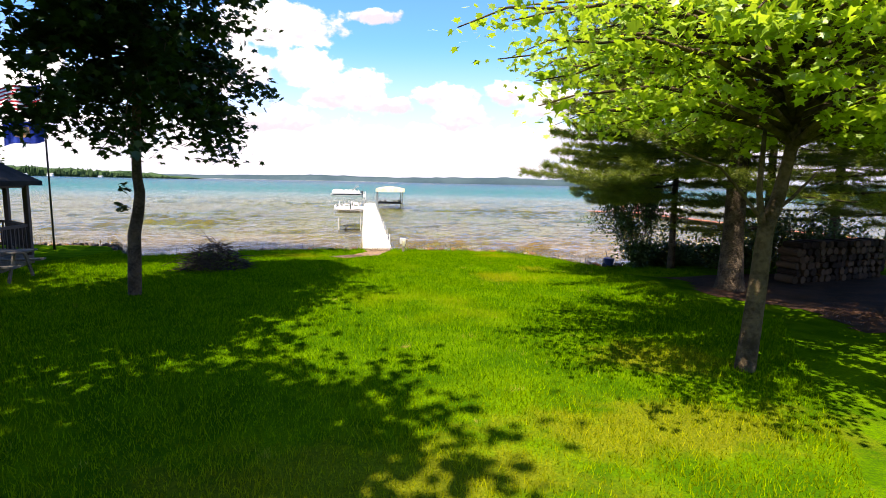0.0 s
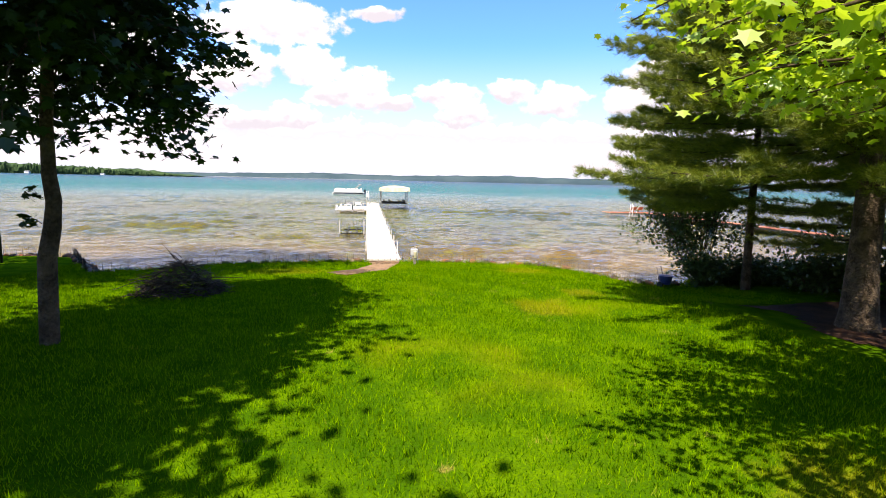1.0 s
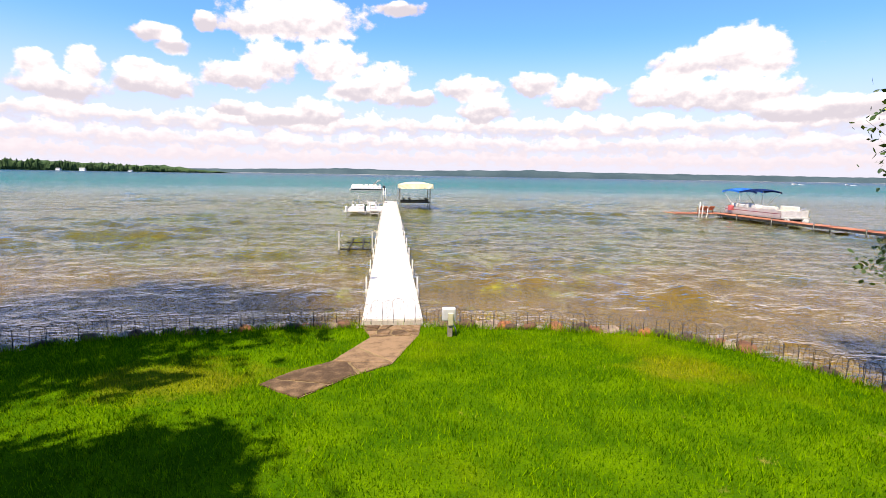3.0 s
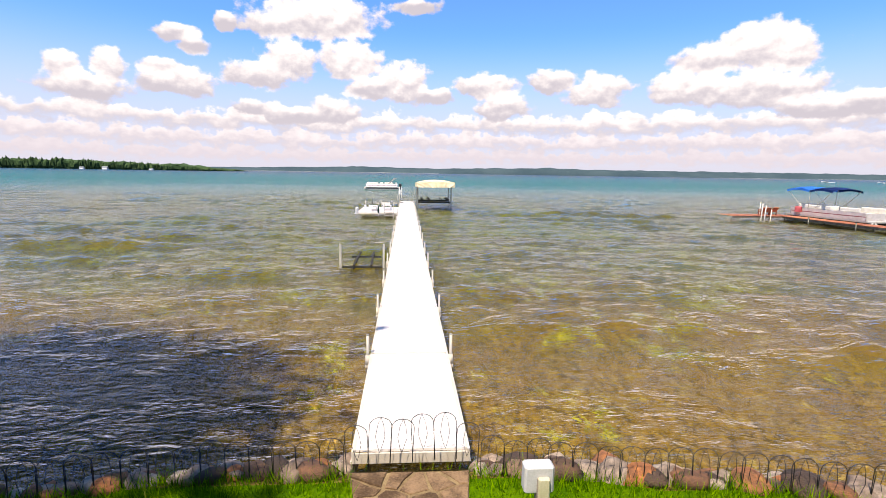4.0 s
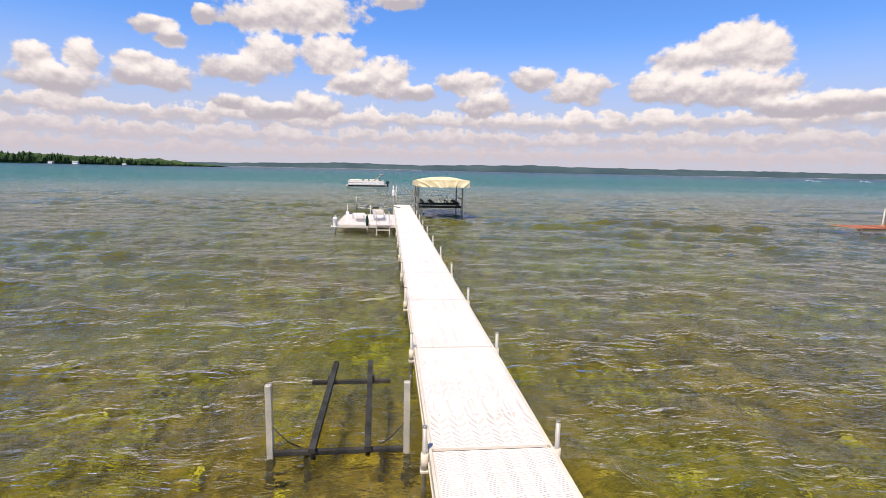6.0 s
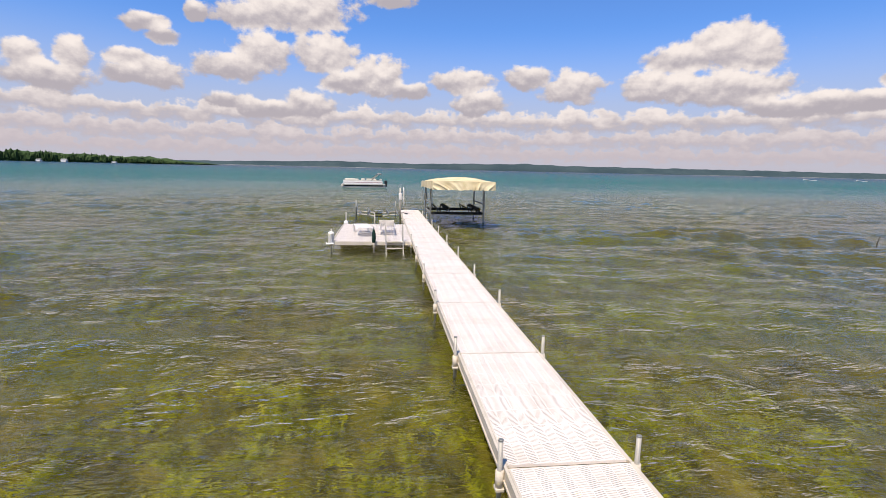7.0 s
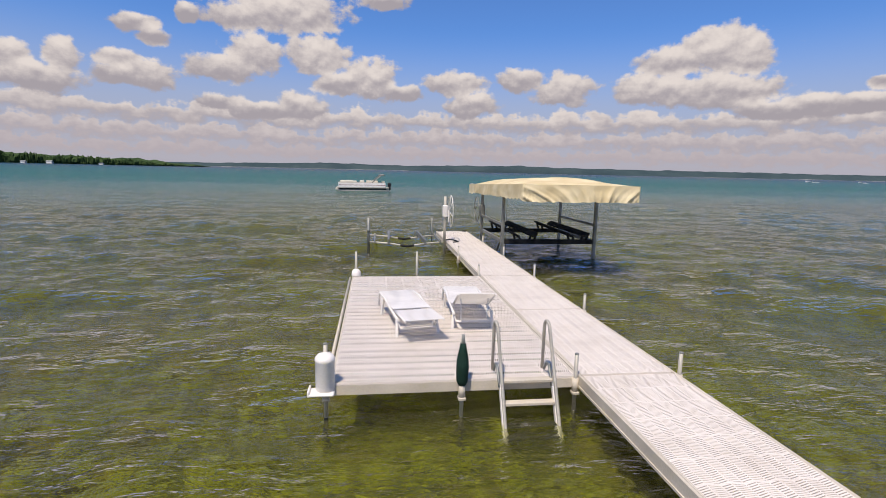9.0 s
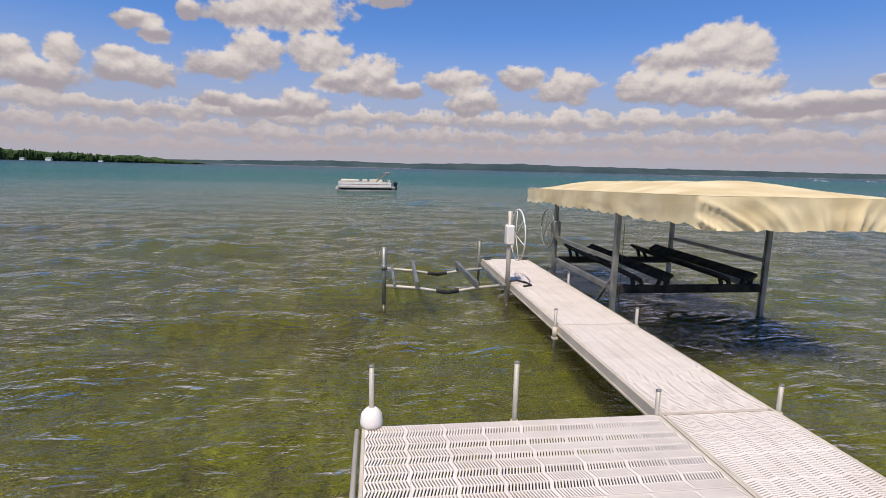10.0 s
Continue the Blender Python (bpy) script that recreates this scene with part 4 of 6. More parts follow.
def canopy_lift():
    t = thing("canopy_boat_lift", "empty boat lift under a cream canvas canopy beside the dock end", "boat lift", "boat lifts")
    X0, X1, Y0, Y1 = 1.05, 4.30, 44.3, 47.7
    for x in (X0, X1):
        for y in (Y0, Y1):
            bm = bmesh.new()
            bm_box(bm, x - 0.05, x + 0.05, y - 0.05, y + 0.05, WATER - 0.02, 2.5, 0.01)
            part("post", bm, M_STEEL, t)
            bm = bmesh.new()
            bm_box(bm, x - 0.054, x + 0.054, y - 0.054, y + 0.054, -1.2, WATER + 0.02)
            part("post_foot", bm, M_WETPIPE, t)
        bm = bmesh.new()
        bm_box(bm, x - 0.03, x + 0.03, Y0, Y1, 1.28, 1.36)
        part("side_rail", bm, M_STEEL, t)
    for y in (Y0 + 0.05, Y1 - 0.05):
        bm = bmesh.new()
        bm_box(bm, X0 + 0.05, X1 - 0.05, y - 0.05, y + 0.05, 0.66, 0.82, 0.012)
        part("cross_beam", bm, M_DARKBUNK, t)
    for x, lean in ((1.52, 32), (2.16, -32), (3.42, 32), (4.0, -32)):
        bm = bmesh.new()
        bm_box(bm, -0.115, 0.115, -1.9, 1.9, -0.035, 0.035, 0.012)
        bunk = part("bunk", bm, M_DARKBUNK, t, "dark carpeted bunk board")
        bunk.matrix_basis = pose(x, (Y0 + Y1) / 2 + 0.15, 1.0, 0.8, lean, 0)
        for y in (Y0 + 0.05, Y1 - 0.05):
            bm = bmesh.new()
            s_ = 1 if lean > 0 else -1
            bm_bar(bm, (x + 0.16 * s_, y, 0.80), (x + 0.10 * s_, y, 0.95), 0.06)
            bm_bar(bm, (x - 0.02 * s_, y, 0.80), (x - 0.09 * s_, y, 1.04), 0.06)
            part("bunk_bracket", bm, M_DARKBUNK, t)
    for x in (X0 + 0.02, X1 - 0.02):
        bm = bmesh.new()
        bm_box(bm, x - 0.04, x + 0.04, Y0 + 0.11, Y1 - 0.11, 0.68, 0.80, 0.01)
        part("side_beam", bm, M_STEEL, t)
    for a, b in (((X0, Y0 + 0.9, 0.15), (X0, Y0 + 0.05, 1.0)),):
        bm = bmesh.new()
        bm_bar(bm, a, b, 0.05)
        part("brace", bm, M_STEEL, t)
    bm = bmesh.new()
    bm_box(bm, X0 - 0.10, X0 + 0.10, Y1 - 0.12, Y1 + 0.10, 1.3, 1.75, 0.02)
    part("winch_box", bm, M_STEEL, t)
    spoked_wheel(t, (X0 - 0.22, Y1, 1.55), 0.5, M_STEEL)
    for x, y in ((X1 - 0.1, Y0), (X0 + 0.1, Y0)):
        bm = bmesh.new()
        bm_pipe(bm, [(x, y - 0.07, 2.1), (x, y - 0.07, 0.2)], 0.006, 5)
        part("cable", bm, M_BLACKWIRE, t)
    # canopy frame and cloth
    CX0, CX1, CY0, CY1 = 0.92, 4.42, 41.7, 49.9
    for x in (CX0 + 0.05, CX1 - 0.05):
        bm = bmesh.new()
        bm_pipe(bm, [(x, CY0 + 0.05, 2.52), (x, CY1 - 0.05, 2.52)], 0.025, 8)
        part("canopy_rail", bm, M_ALU, t)
    verts, faces = [], []
    mid, hw, long_ = (CX0 + CX1) / 2, (CX1 - CX0) / 2, CY1 - CY0

    def roof_z(x, y):
        """The stretched top: bowed between the side rails, sagging between the ribs, and lower towards the lake."""
        q, fy = (x - mid) / hw, (y - CY0) / long_
        end = min(fy, 1 - fy) * long_
        bow = 0.25 * min(1.0, end / 1.7) ** 0.65 * (1 - abs(q) ** 2.2)
        return 2.73 - 0.23 * fy + bow - 0.022 * abs(math.sin(fy * math.pi * 5)) * (1 - q * q) + 0.006 * noise.noise((x * 2.1, y * 1.3, 4.0))
    nu, nv = 73, 31
    for i in range(nu):
        y = CY0 + long_ * i / (nu - 1)
        for j in range(nv):
            x = mid + hw * (2 * j / (nv - 1) - 1)
            verts.append((x, y, roof_z(x, y)))
    for i in range(nu - 1):
        for j in range(nv - 1):
            a = i * nv + j
            faces.append((a, a + 1, a + nv + 1, a + nv))
    # the skirt hangs from the rim all the way round, gathered at the corners
    rim = []
    for (ax, ay), (bx, by), n in (((CX0, CY1), (CX0, CY0), 190), ((CX0, CY0), (CX1, CY0), 110), ((CX1, CY0), (CX1, CY1), 190), ((CX1, CY1), (CX0, CY1), 90)):
        ln = math.hypot(bx - ax, by - ay)
        ox, oy = (by - ay) / ln, -(bx - ax) / ln
        for k in range(n):
            f = k / n
            rim.append((ax + (bx - ax) * f, ay + (by - ay) * f, ox, oy, f * ln, ln))
    base, n = len(verts), len(rim)
    for k in range(13):
        q = k / 12
        for x, y, ox, oy, d, ln in rim:
            near_end, corner = oy < -0.5, min(d, ln - d)
            gather = math.exp(-corner / 0.22)
            fy = (y - CY0) / long_
            if near_end:
                u = 2 * d / ln - 1
                diag = 5.5 * u + 4.5 * (u - 0.25) * q
                fold = 0.075 * (0.2 + q) * (1 - abs(math.sin(diag))) ** 2 + 0.035 * q * (1 - abs(math.sin(2.7 * diag + 1))) ** 2 + 0.02 * noise.noise((3 * u, 2.2 * q, 1.0))
                drop = 0.47 + 0.05 * noise.noise((2.4 * u, 0, 2.0)) + 0.018 * abs(math.sin(u * 5 * math.pi))
            else:
                fold = 0.022 * q * math.sin(4.1 * d + 1.5 * math.sin(1.3 * d) + 0.8 * q) + 0.03 * q * noise.noise((1.7 * d, 2 * q, 7.0))
                drop = 0.40 - 0.07 * fy + 0.05 * noise.noise((0.8 * d, 3.0, 5.0)) + 0.045 * abs(math.sin(d * math.pi / 0.42))
            fold += gather * q * 0.028 * math.sin(d * 62) - gather * 0.05 * q
            verts.append((x + ox * (0.012 + 0.03 * q + fold), y + oy * (0.012 + 0.03 * q + fold), roof_z(x, y) - 0.004 - q * drop))
    for k in range(12):
        for j in range(n):
            a, b = base + k * n + j, base + k * n + (j + 1) % n
            faces.append((a, b, b + n, a + n))
    cloth = new("canopy_cloth", raw_mesh("canopy_cloth", verts, faces, [M_CANVAS]))
    cloth.parent = t
    tagged(cloth, "sun-bleached cream canvas with a scalloped skirt")
    return t


near_lift()
end_lift()
canopy_lift()


far_trees()

# ---- shore: stones, wire fence, path ----
rng = random.Random(11)


def stone_mesh(seed):
    bm = bmesh.new()
    bmesh.ops.create_icosphere(bm, subdivisions=2, radius=1)
    for v in bm.verts:
        n = noise.noise(v.co * 1.1 + Vector((seed * 7.3, 0, 0)))
        v.co *= 1 + 0.35 * n
        v.co.z *= 0.68
    for f in bm.faces:
        f.smooth = True
    return mesh_of("stone", bm, M_STONE)


STONES = [stone_mesh(k) for k in range(6)]


def shore_stones():
    x = -15.5
    while x < 9.2:
        for row in range(4 if x > 0.6 else 3):
            xx = x + rng.uniform(-0.12, 0.12)
            d = 0.08 + 0.20 * row + rng.uniform(-0.07, 0.07)
            # the grass edge runs steeply in places: set stones off along its normal
            slope = float(shore(xx + 0.1) - shore(xx - 0.1)) / 0.2
            n = math.hypot(1, slope)
            px, py = xx - slope / n * d, float(shore(xx)) + d / n
            r = rng.uniform(0.08, 0.165) * (1.15 if xx > 0.8 else 0.95)
            if abs(px) < 0.72 and py > -0.45:
                continue
            z = float(ground_z(np.array(px), np.array(py)))
            shared("stone", rng.choice(STONES), ground, pose(px, py, max(z + r * 0.45, WATER - 0.02), rng.uniform(-20, 20), rng.uniform(-20, 20), rng.uniform(0, 360)) @ Matrix.Diagonal((r * rng.uniform(0.9, 1.5), r, r, 1)))
        slope = abs(float(shore(x + 0.1) - shore(x - 0.1)) / 0.2)
        x += 0.185 / math.hypot(1, slope)


shore_stones()


def hoop_mesh():
    """One arch of the wire border fence, 0.24 wide, with a curled loop inside."""
    bm = bmesh.new()
    h = 0.40
    pts = [(-0.12, 0, -0.12), (-0.12, 0, h - 0.1)] + [(-0.12 * math.cos(math.pi * k / 8), 0, h - 0.1 + 0.10 * math.sin(math.pi * k / 8)) for k in range(1, 8)] + [(0.12, 0, h - 0.1), (0.12, 0, -0.12)]
    bm_pipe(bm, pts, 0.0042, 5)
    bm_pipe(bm, [(0.0, 0, h), (-0.03, 0, h - 0.08), (-0.05, 0, 0.18), (-0.02, 0, 0.06), (0, 0, 0.0)], 0.003, 4)
    bm_pipe(bm, [(0.0, 0, h), (0.03, 0, h - 0.08), (0.05, 0, 0.18), (0.02, 0, 0.06), (0, 0, 0.0)], 0.003, 4)
    return mesh_of("hoop", bm, M_BLACKWIRE)


def fence():
    t = thing("wire_border_fence", "low black wire border fence of arched hoops along the shore", "fence")
    me = hoop_mesh()
    x = -15.0
    while x < 8.4:
        slope = float(shore(x + 0.12) - shore(x - 0.12)) / 0.24
        step = 0.235 / math.hypot(1, slope)
        y = float(shore(x)) - 0.02
        z = float(lawn_z(np.array(x), np.array(y)))
        if -0.62 < x < 0.66:
            y, z = y + 0.22, z + 0.03
        bump = 0.10 if -0.5 < x < 0.5 else 0.0
        shared("hoop", me, t, pose(x, y, z + rng.uniform(-0.03, 0.02) + bump, rng.uniform(-5, 5), rng.uniform(-3, 3), math.degrees(math.atan(slope))))
        x += step
    return t


fence()

PATH_L = ((-0.66, -0.36), (-0.44, -1.2), (-1.02, -2.6), (-1.58, -3.09), (-1.92, -3.66))
PATH_R = ((0.60, -0.36), (0.50, -1.15), (-0.03, -2.8), (-0.67, -3.37), (-1.28, -4.22))


def in_path(x, y):
    l = np.interp(-y, [-p[1] for p in PATH_L], [p[0] for p in PATH_L])
    r_ = np.interp(-y, [-p[1] for p in PATH_R], [p[0] for p in PATH_R])
    cut = (y > -3.66) | (x > -1.92 + (-3.66 - y) * 1.1)
    return (x > l) & (x < r_) & (y > -4.2) & (y < -0.3) & cut


def clip(poly, a, n):
    """Keeps the part of a polygon where (p - a) . n <= 0."""
    out = []
    for p, q in zip(poly, poly[1:] + poly[:1]):
        dp, dq = (p - a).dot(n), (q - a).dot(n)
        if dp <= 0:
            out.append(p)
        if dp * dq < 0:
            out.append(p + (q - p) * (dp / (dp - dq)))
    return out


def stone_path():
    bm = bmesh.new()
    top = [Vector((x, y, float(lawn_z(np.array(x), np.array(y))) + 0.012)) for x, y in PATH_L + PATH_R[::-1]]
    vs = [bm.verts.new(p) for p in top]
    for k in range(4):
        bm.faces.new((vs[k], vs[k + 1], vs[8 - k], vs[9 - k]))
    bmesh.ops.subdivide_edges(bm, edges=bm.edges[:], cuts=3, use_grid_fill=True)
    slab = part("pavement", bm, M_MORTAR)
    tagged(slab, "flagstone path laid in sandy mortar leading to the dock", "path", kind="structure")
    r2 = random.Random(4)
    fields = [(PATH_L[0], PATH_L[1], PATH_R[1], PATH_R[0]), (PATH_L[1], PATH_L[2], PATH_R[2], PATH_R[1]), (PATH_L[2], PATH_L[3], PATH_L[4], PATH_R[4], PATH_R[3], PATH_R[2])]
    for k, count in enumerate((13, 2, 3)):
        quad = [Vector(p) for p in fields[k]]
        seeds = []
        tries = 0
        while len(seeds) < count and tries < 400:
            tries += 1
            u, v = r2.random(), r2.random()
            m = len(quad) // 2
            p = (quad[0] * (1 - u) + quad[-1] * u) * (1 - v) + (quad[m - 1] * (1 - u) + quad[m] * u) * v
            if all((p - q).length > (0.17 if k == 0 else 0.9) for q in seeds):
                seeds.append(p)
        for sd in seeds:
            cell = quad[:]
            for o in seeds:
                if o is not sd:
                    d = (o - sd).normalized()
                    cell = clip(cell, (o + sd) / 2 - d * 0.014, d)
            if len(cell) < 3:
                continue
            c = sum(cell, Vector((0, 0))) / len(cell)
            rough = []
            for p, q in zip(cell, cell[1:] + cell[:1]):
                steps = max(1, int((q - p).length / 0.13))
                rough += [p.lerp(q, j / steps) + Vector((r2.uniform(-1, 1), r2.uniform(-1, 1))) * (0.016 if j else 0.008) for j in range(steps)]
            cell = [c + (p - c) * (0.95 if k == 0 else 0.965) for p in rough]
            z = float(lawn_z(np.array(c.x), np.array(c.y)))
            bm = bmesh.new()
            h = r2.uniform(0.018, 0.034)
            lo, mid, hi = [], [], []
            for p in cell:
                zz = float(lawn_z(np.array(p.x), np.array(p.y))) - z
                q = p - c
                lo.append(bm.verts.new((q.x, q.y, zz - 0.01)))
                mid.append(bm.verts.new((q.x, q.y, zz + h - 0.008)))
                hi.append(bm.verts.new((q.x * 0.95, q.y * 0.95, zz + h)))
            n = len(cell)
            for a, b in ((lo, mid), (mid, hi)):
                for j in range(n):
                    bm.faces.new((a[j], a[(j + 1) % n], b[(j + 1) % n], b[j]))
            bm.faces.new(hi)
            st = part("flagstone", bm, M_FLAG, slab)
            st.matrix_basis = pose(c.x, c.y, z)


stone_path()


def meter_box():
    t = thing("electric_box", "grey weatherproof electric box on a short wooden post by the dock", "electric box", at=(1.10, -1.28, 0.545))
    bm = bmesh.new()
    bm_box(bm, -0.045, 0.045, -0.045, 0.045, -0.1, 0.48, 0.006)
    part("post", bm, varied("grey_post_wood", (0.16, 0.13, 0.09), (0.34, 0.29, 0.22), 5.0, 50.0, 0.9), t)
    bm = bmesh.new()
    bm_box(bm, -0.15, 0.11, -0.02, 0.12, 0.32, 0.575, 0.02)
    part("box", bm, varied("grey_box_paint", (0.38, 0.37, 0.34), (0.50, 0.49, 0.46), 4.0, 60.0, 0.5), t)
    bm = bmesh.new()
    bm_box(bm, -0.04, 0.06, -0.07, -0.02, 0.24, 0.49, 0.012)
    part("outlet_cover", bm, varied("tan_outlet_cover", (0.42, 0.38, 0.22), (0.55, 0.50, 0.33), 4.0, 60.0, 0.5), t)
    bm = bmesh.new()
    bm_pipe(bm, [(0.06, 0, 0.25), (0.12, 0.02, 0.15), (0.13, 0.02, -0.05)], 0.012, 6)
    part("conduit", bm, M_STEEL, t)


meter_box()

# ---- grass ----
def grass():
    r3 = np.random.default_rng(8)
    n = 520000
    x, y = r3.uniform(-10.5, 10.0, n), r3.uniform(-21.6, 0.8, n)
    keep = (y < shore(x) + 0.06) & ~in_path(x, y) & ~((x > 7.2) & (y < -9) & (y > -14.5))
    keep &= (np.abs(x + 0.5) < 1.5 + 0.75 * (y + 23.5))
    x, y = x[keep], y[keep]
    n = len(x)
    z = lawn_z(x, y)
    a = r3.uniform(0, 2 * np.pi, n)
    h = r3.uniform(0.03, 0.085, n) * (0.75 + 0.5 * np.sin(1.7 * x + 1.1 * y) ** 2)
    edge = (shore(x) - y) < 0.35
    h = np.where(edge, h * 1.9, h)
    w = r3.uniform(0.003, 0.0075, n)
    lean = r3.uniform(0.0, 0.9, n) * h
    b = r3.uniform(0, 2 * np.pi, n)
    ca, sa = np.cos(a) * w, np.sin(a) * w
    v = np.empty((n, 3, 3), np.float32)
    v[:, 0] = np.stack([x - ca, y - sa, z - 0.006], 1)
    v[:, 1] = np.stack([x + ca, y + sa, z - 0.006], 1)
    v[:, 2] = np.stack([x + np.cos(b) * lean, y + np.sin(b) * lean, z + h], 1)
    me = raw_mesh("grass", v.reshape(-1, 3), np.arange(n * 3).reshape(-1, 3), [M_BLADE], False)
    return tagged(new("grass", me), "short bright green lawn grass", "grass", kind="stuff")


grass()

# ---- trees ----
MAPLE = [(0, 0.0), (0.28, 0.12), (0.55, 0.02), (0.38, 0.36), (0.64, 0.68), (0.27, 0.62), (0, 1.05), (-0.27, 0.62), (-0.64, 0.68), (-0.38, 0.36), (-0.55, 0.02), (-0.28, 0.12)]
OVAL = [(0, 0.0), (0.24, 0.22), (0.34, 0.50), (0.17, 0.78), (0, 1.05), (-0.17, 0.78), (-0.34, 0.50), (-0.24, 0.22)]


def leaves(name, centres, size, outline, material, seed, droop=0.5, tilt=0.9):
    """Leaf blades round the given points: a fan of triangles each, slightly cupped."""
    r4 = np.random.default_rng(seed)
    n, k = len(centres), len(outline)
    t = np.array([(0, 0.45, 0.0)] + [(px, py, -0.10 * abs(px)) for px, py in outline])
    t = t - np.array([0, 0.3, 0])
    s = size * r4.uniform(0.65, 1.25, n)
    yaw, pitch, roll = r4.uniform(0, 2 * np.pi, n), r4.normal(-droop, 0.45, n), r4.normal(0, tilt * 0.5, n)
    cy, sy, cp, sp, cr, sr = np.cos(yaw), np.sin(yaw), np.cos(pitch), np.sin(pitch), np.cos(roll), np.sin(roll)
    X, Y, Z = (t[None, :, i] * s[:, None] for i in range(3))
    X, Z = X * cr[:, None] + Z * sr[:, None], Z * cr[:, None] - X * sr[:, None]
    Y, Z = Y * cp[:, None] - Z * sp[:, None], Y * sp[:, None] + Z * cp[:, None]
    X, Y = X * cy[:, None] - Y * sy[:, None], X * sy[:, None] + Y * cy[:, None]
    v = np.stack([X, Y, Z], 2) + np.asarray(centres)[:, None, :]
    f = np.array([(0, 1 + j, 1 + (j + 1) % k) for j in range(k)])
    faces = (np.arange(n)[:, None, None] * (k + 1) + f[None]).reshape(-1, 3)
    return raw_mesh(name, v.reshape(-1, 3), faces, [material], False)


def curve(a, b, sag, n=7, wob=0.0, r5=None):
    a, b = Vector(a), Vector(b)
    pts = []
    for k in range(n):
        t = k / (n - 1)
        p = a.lerp(b, t)
        p.z += sag * 4 * t * (1 - t)
        if wob and 0 < k:
            p += Vector((r5.uniform(-wob, wob), r5.uniform(-wob, wob), r5.uniform(-wob, wob))) * t
        pts.append(p)
    return pts


def broadleaf(name, label, base, trunk, r0, limbs, per, spread, size, outline, leafmat, bark, seed, crown_box, group=""):
    """A tree: trunk along points, limbs to points inside crown_box (x0, x1, y0, y1, z0, z1 from the base), leaves in sprays along them."""
    t = thing(name, label, "tree", group, at=base)
    r5 = random.Random(seed)
    bm = bmesh.new()
    bm_pipe(bm, trunk, r0, 12, 0.45)
    part("trunk", bm, bark, t)
    x0, x1, y0, y1, z0, z1 = crown_box
    cx, cy = (x0 + x1) / 2, (y0 + y1) / 2
    top = Vector(trunk[-1])
    low = Vector(trunk[-2])
    pts = []
    for k in range(limbs):
        f = r5.random() ** 1.15
        wide = 1.0 if f < 0.45 else max(0.12, 1 - ((f - 0.45) / 0.55) ** 2)
        if f < 0.12:
            wide *= 0.9
        rad, ang = wide * (0.35 + 0.65 * r5.random() ** 0.6), r5.uniform(0, 2 * math.pi)
        end = Vector((cx + rad * math.cos(ang) * (x1 - x0) / 2, cy + rad * math.sin(ang) * (y1 - y0) / 2, z0 + f * (z1 - z0)))
        start = low.lerp(top, min(1.0, max(0.0, (end.z + 0.1 - low.z - 0.45 * rad) / max(0.1, top.z - low.z))))
        c = curve(start, end, 0.10 * (end - start).length, 8, 0.10, r5)
        bm = bmesh.new()
        bm_pipe(bm, c, 0.02 + 0.007 * (end - start).length, 5, 0.15)
        part("limb", bm, bark, t)
        for j in range(per):
            u = 0.25 + 0.75 * r5.random() ** 0.7
            q = u * 7
            i = min(6, int(q))
            p = c[i].lerp(c[i + 1], q - i)
            g_ = spread * (0.4 + 0.8 * u)
            pts.append((p.x + r5.gauss(0, g_), p.y + r5.gauss(0, g_), p.z + r5.gauss(-0.05, g_ * 0.6)))
    crown = new("crown", leaves("crown", pts, size, outline, leafmat, seed))
    crown.parent = t
    return t


def lz(x, y):
    return float(lawn_z(np.array(float(x)), np.array(float(y))))


# the dark maple beside the lawn
mx, my = -5.62, -11.3
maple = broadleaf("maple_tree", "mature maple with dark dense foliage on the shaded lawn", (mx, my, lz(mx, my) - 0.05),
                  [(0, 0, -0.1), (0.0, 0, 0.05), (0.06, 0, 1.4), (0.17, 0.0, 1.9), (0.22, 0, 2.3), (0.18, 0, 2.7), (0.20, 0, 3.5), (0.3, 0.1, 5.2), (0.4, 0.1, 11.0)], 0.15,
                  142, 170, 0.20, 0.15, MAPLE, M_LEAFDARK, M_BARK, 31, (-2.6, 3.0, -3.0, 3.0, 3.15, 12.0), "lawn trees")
bm = bmesh.new()
pts = []
for z, dx in ((2.35, -0.12), (1.95, -0.17)):
    bm_pipe(bm, curve((0.03, 0, z), (dx, -0.05, z + 0.1), 0.03), 0.008, 5, 0.4)
    for k in range(14):
        pts.append((dx + random.uniform(-0.14, 0.12), random.uniform(-0.1, 0.1), z + 0.06 + random.uniform(-0.12, 0.10)))
part("sprout", bm, M_BARK, maple)
sprig = new("sprout_leaves", leaves("sprout_leaves", pts, 0.13, MAPLE, M_LEAFDARK, 77))
sprig.parent = maple

# tall trees beyond the edges of the view that throw the long shade over the lawn and the bank
shade_tree = broadleaf("maple_tree", "tall leafy maple shading the lawn", (-7.6, -17.7, 0.9), [(0, 0, -0.1), (0, 0, 2.0), (0.1, 0, 5), (0, 0, 13)], 0.24, 70, 105, 0.42, 0.27, OVAL, M_SHRUB, M_BARK, 41, (-4.1, 4.1, -4.1, 4.1, 5.2, 14), "lawn trees")
for x, y, turn in ((-5.3, -23.4, 130), (-11.6, -17.6, 160), (11.2, -14.6, 310), (10.2, -21.6, 80), (-14.0, -14.5, 70), (-10.5, -24.5, 200), (-1.5, -32.0, 20), (6.5, -30.5, 250), (14.5, -24.0, 100)):
    copy_thing(shade_tree, pose(x, y, 0.95, 0, 0, turn))
copy_thing(shade_tree, pose(-6.7, -14.6, 1.9, 0, 0, 285))
